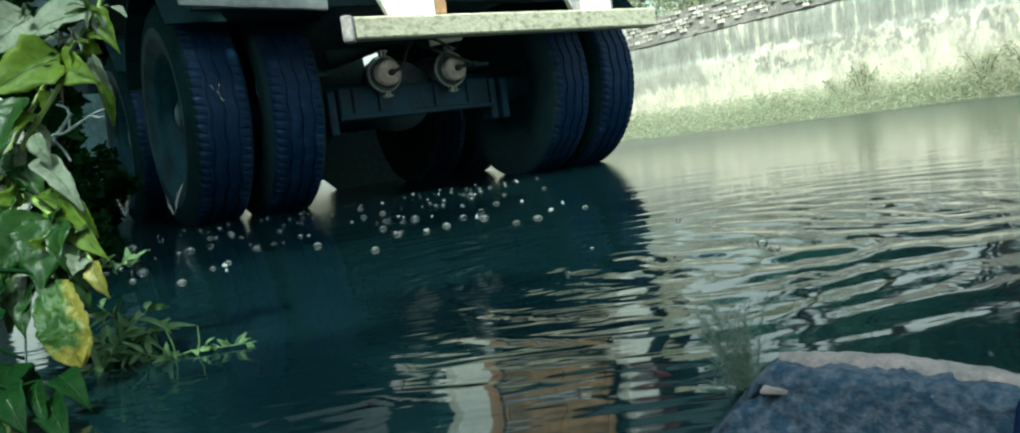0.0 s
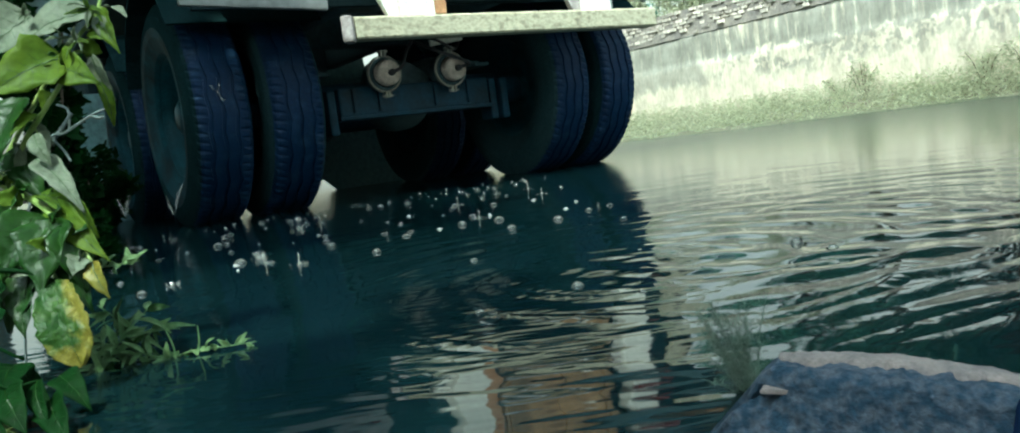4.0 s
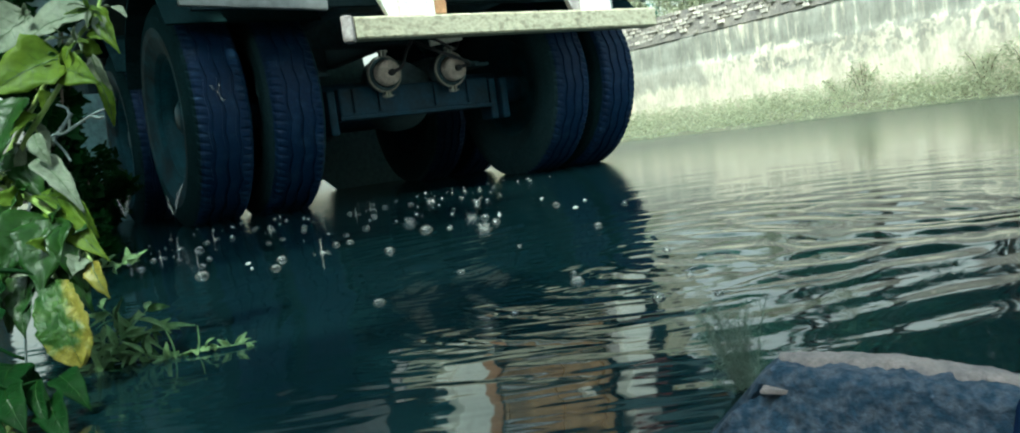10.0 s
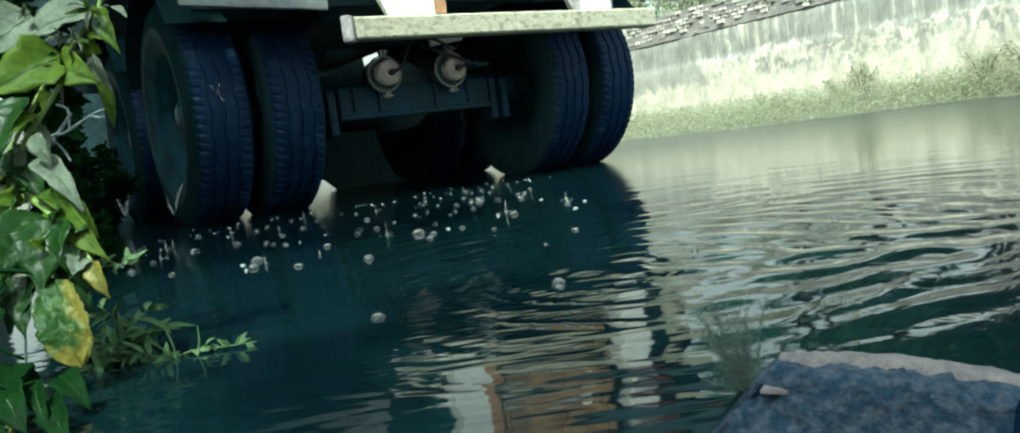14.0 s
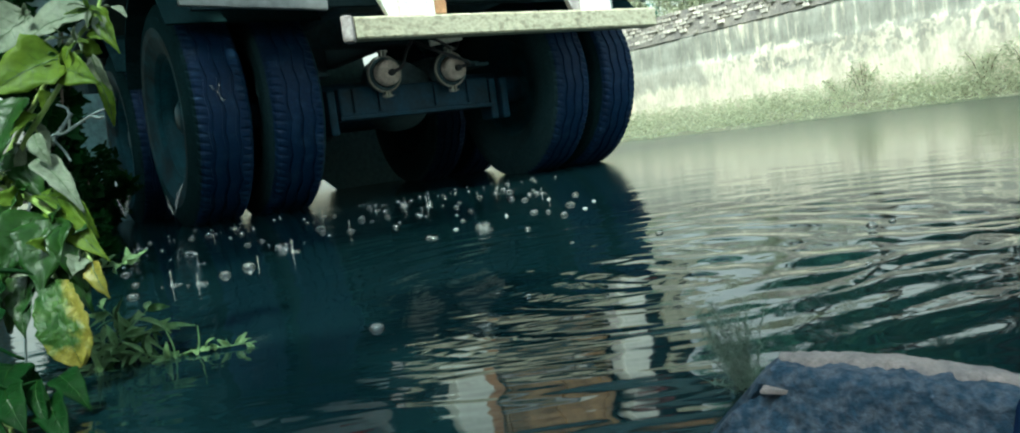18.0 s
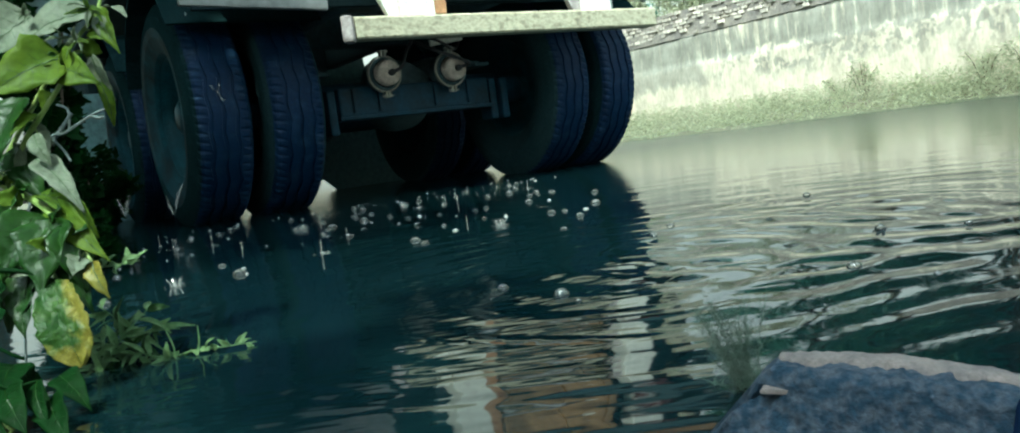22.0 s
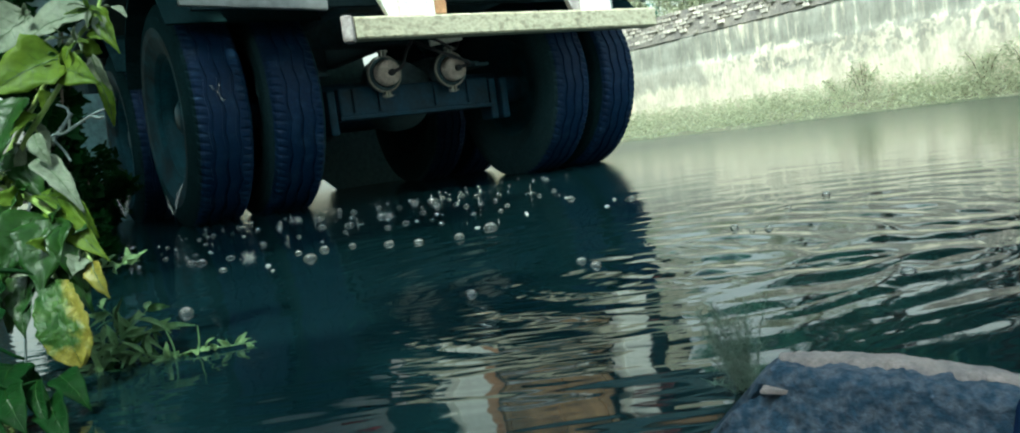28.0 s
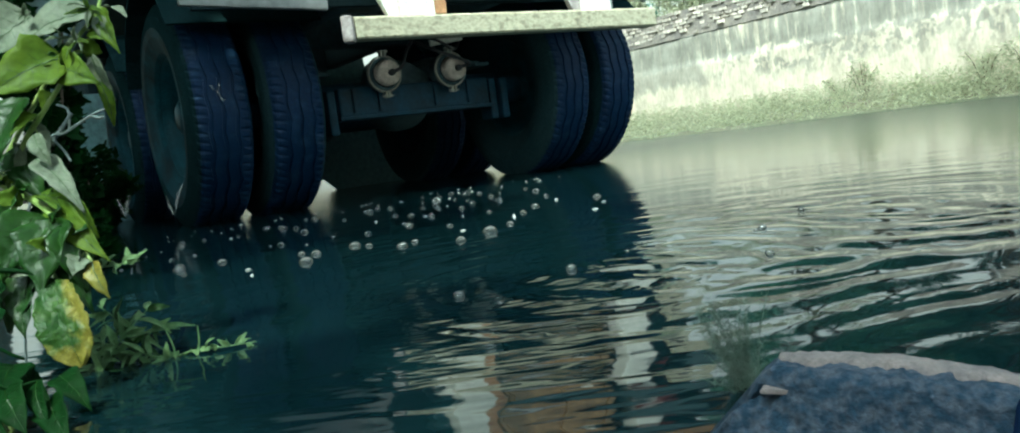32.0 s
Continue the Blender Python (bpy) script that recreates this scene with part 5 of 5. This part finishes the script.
def build_drips():
    rnd = random.Random(33)
    kinds = []
    for k in range(3):
        h = (0.020, 0.030, 0.014)[k]
        bm = lathe(bmesh.new(), [(-0.02, 0.005), (0.0, 0.0045), (0.004, 0.0022), (h * 0.6, 0.0013), (h * 0.8, 0.0020), (h, 0.0012), (h + 0.002, 0.0)], 8, "Z")
        for rad, sq in ((0.020, 0.45),):
            for j in range(3):
                a0 = 2.1 * j + rad * 40
                arc = [(rad * math.cos(a0 + 0.17 * q), rad * math.sin(a0 + 0.17 * q), 0.0005) for q in range(9)]
                tube(bm, arc, [0.0022 * sq * math.sin(math.pi * (q + 0.3) / 8.6) for q in range(9)], 5)
        if k == 2:
            for j in range(6):
                a = j * 1.047 + rnd.uniform(-0.2, 0.2)
                tube(bm, [(0.006 * math.cos(a), 0.006 * math.sin(a), -0.01), (0.010 * math.cos(a), 0.010 * math.sin(a), 0.006), (0.016 * math.cos(a), 0.016 * math.sin(a), 0.013)], [0.002, 0.0016, 0.0008], 5)
        me = bpy.data.meshes.new("drip_splash")
        bm.to_mesh(me)
        bm.free()
        me.materials.append(FILM2)
        kinds.append(me)
    for k in range(150):
        p = strip_point(rnd)
        ob = new("drip_splash", kinds[k % 3])
        tagged(ob, "small upright jet of water from a falling drop", "splash", "drip splashes behind the truck")
        times = []
        t = rnd.uniform(-1.0, 1.0)
        while t < 32:
            times.append(t)
            t += rnd.uniform(0.9, 2.2)
        JETS.append((ob, p, times))
    bm = lathe(bmesh.new(), [(-0.004, 0.0), (-0.003, 0.0026), (0.0, 0.0036), (0.004, 0.003), (0.009, 0.0012), (0.012, 0.0)], 10, "Z")
    me = bpy.data.meshes.new("water_drop")
    bm.to_mesh(me)
    bm.free()
    me.materials.append(FOAM)
    for k in range(60):
        ob = new("water_drop", me)
        tagged(ob, "clear water drop falling from the truck", "water drop", "falling drops")
        p = strip_point(rnd)
        DROPS.append((ob, p, 0.3 + 31.4 * k / 60))


def build_splashes():
    """Crowns of water thrown up where heavy drops hit."""
    rnd = random.Random(44)
    # where, when and how big
    events = ((0.275, 1.192, 0.5, 0.9), (0.186, 1.094, 1.0, 0.7), (0.552, 1.198, 1.0, 1.0), (0.673, 1.325, 2.95, 0.8), (0.729, 1.421, 6.89, 1.15), (0.269, 1.155, 7.89, 0.9),
              (0.666, 1.380, 10.55, 0.8), (0.289, 1.150, 11.89, 0.95), (0.695, 1.372, 14.45, 0.8), (0.130, 1.125, 16.7, 0.8), (0.678, 1.403, 18.5, 0.9), (0.281, 1.193, 19.0, 1.25),
              (0.253, 1.124, 22.78, 0.6), (0.593, 1.363, 22.78, 0.85), (0.132, 1.153, 27.55, 0.8), (0.280, 1.187, 29.45, 0.7), (0.167, 1.110, 29.95, 0.8), (0.666, 1.395, 29.95, 0.55))
    for x, y, t, big in events:
        ob = holder("splash")
        tagged(ob, "burst of clear water thrown up by a heavy drop", "splash", "big splashes")
        R0 = 0.040 * big
        bm = bmesh.new()
        n = 32
        rows = []
        for i in range(n):
            a = 2 * math.pi * i / n
            q = noise.noise((math.cos(a) * 1.3, math.sin(a) * 1.3, t))
            hgt = R0 * (0.46 + 0.5 * q + (0.14 if i % 5 == 0 else 0))
            prof = [(R0 * 1.4, -0.012), (R0 * 1.1, 0.0), (R0 * 0.98, hgt * 0.35), (R0 * (0.80 + 0.1 * q), hgt * 0.75), (R0 * 0.55, hgt), (R0 * 0.3, hgt * 0.92), (R0 * 0.1, hgt * 0.8)]
            row = []
            for r, z in prof:
                v = Vector((r * math.cos(a), r * math.sin(a), z))
                v += 0.007 * Vector((noise.noise(v * 70), noise.noise(v * 70 + Vector((5, 0, 0))), max(-0.3, 1.4 * noise.noise(v * 80 + Vector((0, t, 0)))))) * (1 if z > 0 else 0)
                row.append(bm.verts.new(v))
            rows.append(row)
        for i in range(n):
            a, b = rows[i], rows[(i + 1) % n]
            for j in range(6):
                bm.faces.new((a[j], b[j], b[j + 1], a[j + 1]))
        part("crown", bm, FILM2, ob, smooth=True)
        for k in range(16):
            a = rnd.uniform(0, 6.28)
            q = Vector((math.cos(a), math.sin(a), 0)) * R0 * rnd.uniform(0.2, 1.1)
            bm = bmesh.new()
            bmesh.ops.create_icosphere(bm, subdivisions=2, radius=rnd.uniform(0.0008, 0.0024))
            bmesh.ops.translate(bm, verts=bm.verts, vec=q + Vector((0, 0, R0 * rnd.uniform(0.8, 1.7))))
            part("droplet", bm, FOAM, ob, smooth=True)
        bm = lathe(bmesh.new(), [(-0.02, 0.012), (0.0, 0.010), (0.010, 0.005), (R0 * 0.7, 0.0035), (R0 * 0.85, 0.0045), (R0 * 0.95, 0.0)], 10, "Z")
        part("jet", bm, FILM2, ob, smooth=True)
        SPLASHES.append((ob, (x, y), t))
    # upright jets that rebound where a crown has sunk
    for x, y, t, tall in ((0.268, 1.062, 1.0, 0.07), (0.183, 1.079, 1.5, 0.03), (0.126, 1.099, 17.0, 0.045), (0.269, 1.142, 19.6, 0.042), (0.040, 1.142, 20.0, 0.075), (0.167, 1.110, 30.15, 0.034)):
        ob = holder("rebound_jet")
        tagged(ob, "thin upright column of clear water rebounding from a splash", "splash", "big splashes")
        wide = 0.0015 if x < 0.1 else 0.007
        prof = [(-0.03, wide * 2.2), (0.0, wide * 1.6), (tall * 0.2, wide * 0.9), (tall * 0.55, wide * 0.6), (tall * 0.8, wide * 0.75), (tall * 0.93, wide * 0.85), (tall, 0.0)]
        bm = lathe(bmesh.new(), prof, 14, "Z")
        for v in bm.verts:
            v.co += 0.25 * wide * noise.noise_vector(v.co * 60)
        part("column", bm, FILM2, ob, smooth=True)
        for k in range(5):
            bm = bmesh.new()
            bmesh.ops.create_icosphere(bm, subdivisions=2, radius=rnd.uniform(0.0009, 0.002))
            bmesh.ops.translate(bm, verts=bm.verts, vec=(rnd.gauss(0, wide), rnd.gauss(0, wide), tall * rnd.uniform(0.9, 1.25)))
            part("droplet", bm, FOAM, ob, smooth=True)
        REBOUNDS.append((ob, x, y, t))


def build_ripples():
    """Ring waves round the drip points, in arcs that travel outwards."""
    rnd = random.Random(55)
    for ci, (cx, cy) in enumerate(CENTRES):
        for k in range(8 if ci < 2 else 5):
            r = 0.10 + 0.085 * k
            arcs = max(4, int(2 * math.pi * r / 0.45))
            for j in range(arcs):
                a0 = 2 * math.pi * (j + 0.5 * (k % 2)) / arcs + rnd.uniform(-0.1, 0.1)
                half = math.pi / arcs * rnd.uniform(0.8, 1.15)
                wid = 0.030 + 0.003 * k
                amp = (0.0019 - 0.00010 * k) * rnd.uniform(0.7, 1.2)
                if cy + r * math.sin(a0) < 0.62:
                    continue
                bm = bmesh.new()
                rows = []
                n = 16
                for i in range(n + 1):
                    b = -half + 2 * half * i / n
                    end = math.sin(math.pi * i / n) ** 1.2
                    row = []
                    for u in (-1, -0.7, -0.4, -0.15, 0.1, 0.4, 0.7, 1):
                        z = amp * end * (0.5 + 0.5 * math.cos(math.pi * u)) ** 1.3 - 0.0010 - 0.0008 * (1 - end)
                        rr = r + wid * u
                        row.append(bm.verts.new((rr * math.cos(b) - r, rr * math.sin(b), z)))
                    rows.append(row)
                for p, q in zip(rows, rows[1:]):
                    for i in range(7):
                        bm.faces.new((p[i], p[i + 1], q[i + 1], q[i]))
                bmesh.ops.recalc_face_normals(bm, faces=bm.faces)
                if bm.faces[0].normal.z < 0:
                    bmesh.ops.reverse_faces(bm, faces=bm.faces)
                ob = part("ripple", bm, WATER, smooth=True)
                tagged(ob, "low curved ripple crest spreading over dark water", "ripple", "ripples round the drips")
                RIPPLES.append((ob, (cx, cy), r, a0, rnd.uniform(0, 2.4)))


def build_glints():
    """Thin bright threads added in the shape of glints on the near wheels."""
    for pts in GLINTS:
        pts = [Vector(p) for p in pts]
        ob = holder("water_trickle", Matrix.Translation(pts[0]))
        tagged(ob, "thin bright thread in place of a glint on the wheel", "water trickle", "trickles on the wheels")
        line = curve_points([tuple(p - pts[0]) for p in pts], 5)
        part("thread", tube(bmesh.new(), line, [0.0014 + (0.005 if pts[0].z < 0.3 else 0.0025) * math.sin(math.pi * i / (len(line) - 1)) for i in range(len(line))], 6), FILM2, ob, smooth=True)


def build_foam():
    """Specks of froth on the water in the dripping strip and along the tyres."""
    rnd = random.Random(66)
    bm = bmesh.new()
    for k in range(80):
        if k < 45:
            d, x = rnd.uniform(0.5, 0.95), rnd.uniform(-1.5, 0.3)
            p = TRUCK @ Vector((x, -d, 0))
        else:
            p = strip_point(rnd)
        r = rnd.uniform(0.0012, 0.0035)
        vs = []
        for i in range(7):
            b = 2 * math.pi * i / 7
            q = r * rnd.uniform(0.6, 1.2)
            vs.append(p + Vector((math.cos(b) * q * 2.4, math.sin(b) * q, 0.0012)))
        ring = [bm.verts.new(v) for v in vs]
        top = bm.verts.new(p + Vector((0, 0, 0.002 + 0.5 * r)))
        for i in range(7):
            bm.faces.new((ring[i], ring[(i + 1) % 7], top))
    ob = part("foam_flecks", bm, FOAM)
    return tagged(ob, "small white specks of froth on dark water", "foam", kind="stuff")


foam = build_foam()
build_glints()
build_bubbles()
build_drips()
build_splashes()
build_ripples()


# ---- bricks of the wall's top ----
def build_bricks():
    rnd = random.Random(2)
    shapes = []
    for k in range(4):
        bm = box((0, 0, 0), (0.11, 0.132, 0.046), bevel=0.005)
        for v in bm.verts:
            v.co += Vector((0.006 * noise.noise(v.co * 30 + Vector((k * 5, 0, 0))), 0.004 * noise.noise(v.co * 25 + Vector((0, k * 5, 0))), 0.004 * noise.noise(v.co * 30 + Vector((0, 0, k * 5)))))
        me = bpy.data.meshes.new("brick")
        bm.to_mesh(me)
        bm.free()
        me.materials.append(BRICK)
        shapes.append(me)
    rest = bmesh.new()
    for row in range(7):
        for i in range(72):
            l = 3.6 + 0.147 * i + (0.07 if row % 2 else 0)
            if rnd.random() < (0.85, 0.55, 0.2, 0.12, 0.1, 0.16, 0.35)[row]:
                continue
            m = (Matrix.Translation((WALL_W + 0.042 + rnd.uniform(-0.016, 0.014), l + rnd.uniform(-0.014, 0.014), 1.415 + 0.0565 * row + rnd.uniform(-0.006, 0.006) + 0.012 * noise.noise((l * 0.8, row * 0.3, 0))))
                 @ Matrix.Rotation(rnd.uniform(-0.05, 0.05), 4, "Z") @ Matrix.Rotation(rnd.uniform(-0.05, 0.05), 4, "X") @ Matrix.Diagonal((1, rnd.uniform(0.62, 1.06), rnd.uniform(0.78, 1.06), 1)))
            me = rnd.choice(shapes)
            if 6.2 < l < 10.6:
                share("brick", me, wall, m)
            else:
                keep = len(rest.verts)
                rest.from_mesh(me)
                rest.verts.ensure_lookup_table()
                for v in rest.verts[keep:]:
                    v.co = m @ v.co
    part("brickwork", rest, BRICK, wall)["kind"] = "stuff"


build_bricks()


def motions():
    # the sheet of water sways to and fro
    sway = []
    for k in range(23):
        t = 32.0 * k / 22
        sway.append((t, pose(0.025 * math.sin(1.9 * t) + 0.015 * math.sin(0.7 * t), 0.03 * math.sin(1.3 * t + 1), 0)))
    walk(water, sway)
    walk(foam, [(t, m @ pose(0.004 * t - 0.06, -0.003 * t + 0.05, 0)) for t, m in sway])
    for ob, p, t0, life, vx, vy in BUBBLES:
        def at(t, z):
            k = t - t0
            return pose(p.x + vx * k, p.y + vy * k, z)
        rows = [(t0, at(t0, -0.03)), (t0 + 0.12, at(t0 + 0.12, 0.0)), (t0 + life, at(t0 + life, 0.0)), (t0 + life + 0.1, at(t0 + life + 0.1, -0.03))]
        rows = [r for r in rows if 0.0 < r[0] < 32.0]
        z0 = 0.0 if t0 + 0.12 <= 0.0 <= t0 + life else -0.03
        z1 = 0.0 if t0 + 0.12 <= 32.0 <= t0 + life else -0.03
        walk(ob, [(0.0, at(max(0.0, t0) if z0 < 0 else 0.0, z0))] + rows + [(32.0, at(min(32.0, t0 + life + 0.1), z1))])
    for ob, p, times in JETS:
        rows = [(0.0, pose(p.x, p.y, -0.045))]
        for t in times:
            if t > 0.1 and t < 31.6:
                rows += [(t, pose(p.x, p.y, -0.045)), (t + 0.1, pose(p.x, p.y, 0.0)), (t + 0.2, pose(p.x, p.y, 0.002)), (t + 0.34, pose(p.x, p.y, -0.045))]
        walk(ob, rows + [(32.0, pose(p.x, p.y, -0.045))])
    for ob, p, t in DROPS:
        top = 1.10
        rows = [(0.0, pose(p.x, p.y, top))]
        for k in range(6):
            f = 0.46 * k / 5
            rows.append((t + f, pose(p.x, p.y, top - 4.905 * f * f)))
        rows = [r for r in rows if r[0] < 32.0] + [(max(t + 0.52, 31.9) if t < 31.4 else 31.95, pose(p.x, p.y, -0.06))]
        rows.insert(-1, (min(31.8, t + 0.5), pose(p.x, p.y, -0.06))) if t + 0.5 < 31.8 else None
        walk(ob, rows + [(32.0, pose(p.x, p.y, -0.06))])
    for ob, (x, y), t in SPLASHES:
        down = pose(x, y, -0.09)
        walk(ob, [(0.0, down), (t - 0.12, down), (t, pose(x, y, 0.0)), (t + 0.15, pose(x, y, -0.008)), (t + 0.4, down), (32.0, down)])
    for ob, x, y, t in REBOUNDS:
        down = pose(x, y, -0.12)
        walk(ob, [(0.0, down), (t - 0.2, down), (t - 0.05, pose(x, y, 0.0)), (t + 0.08, pose(x, y, 0.0)), (t + 0.3, down), (32.0, down)])
    for ob, (cx, cy), r, a, phase in RIPPLES:
        def out(d, z):
            return pose(cx + (r + d) * math.cos(a), cy + (r + d) * math.sin(a), z, 0, 0, math.degrees(a))
        rows = []
        t = phase - 2.4
        while t < 32.0:
            rows += [(t, out(-0.07, -0.004)), (t + 0.3, out(-0.05, 0.0)), (t + 1.8, out(0.07, 0.0)), (t + 2.1, out(0.09, -0.004))]
            t += 2.4
        inside = [q for q in rows if 0.0 < q[0] < 32.0]
        walk(ob, [(0.0, inside[0][1])] + inside + [(32.0, inside[-1][1])])


motions()
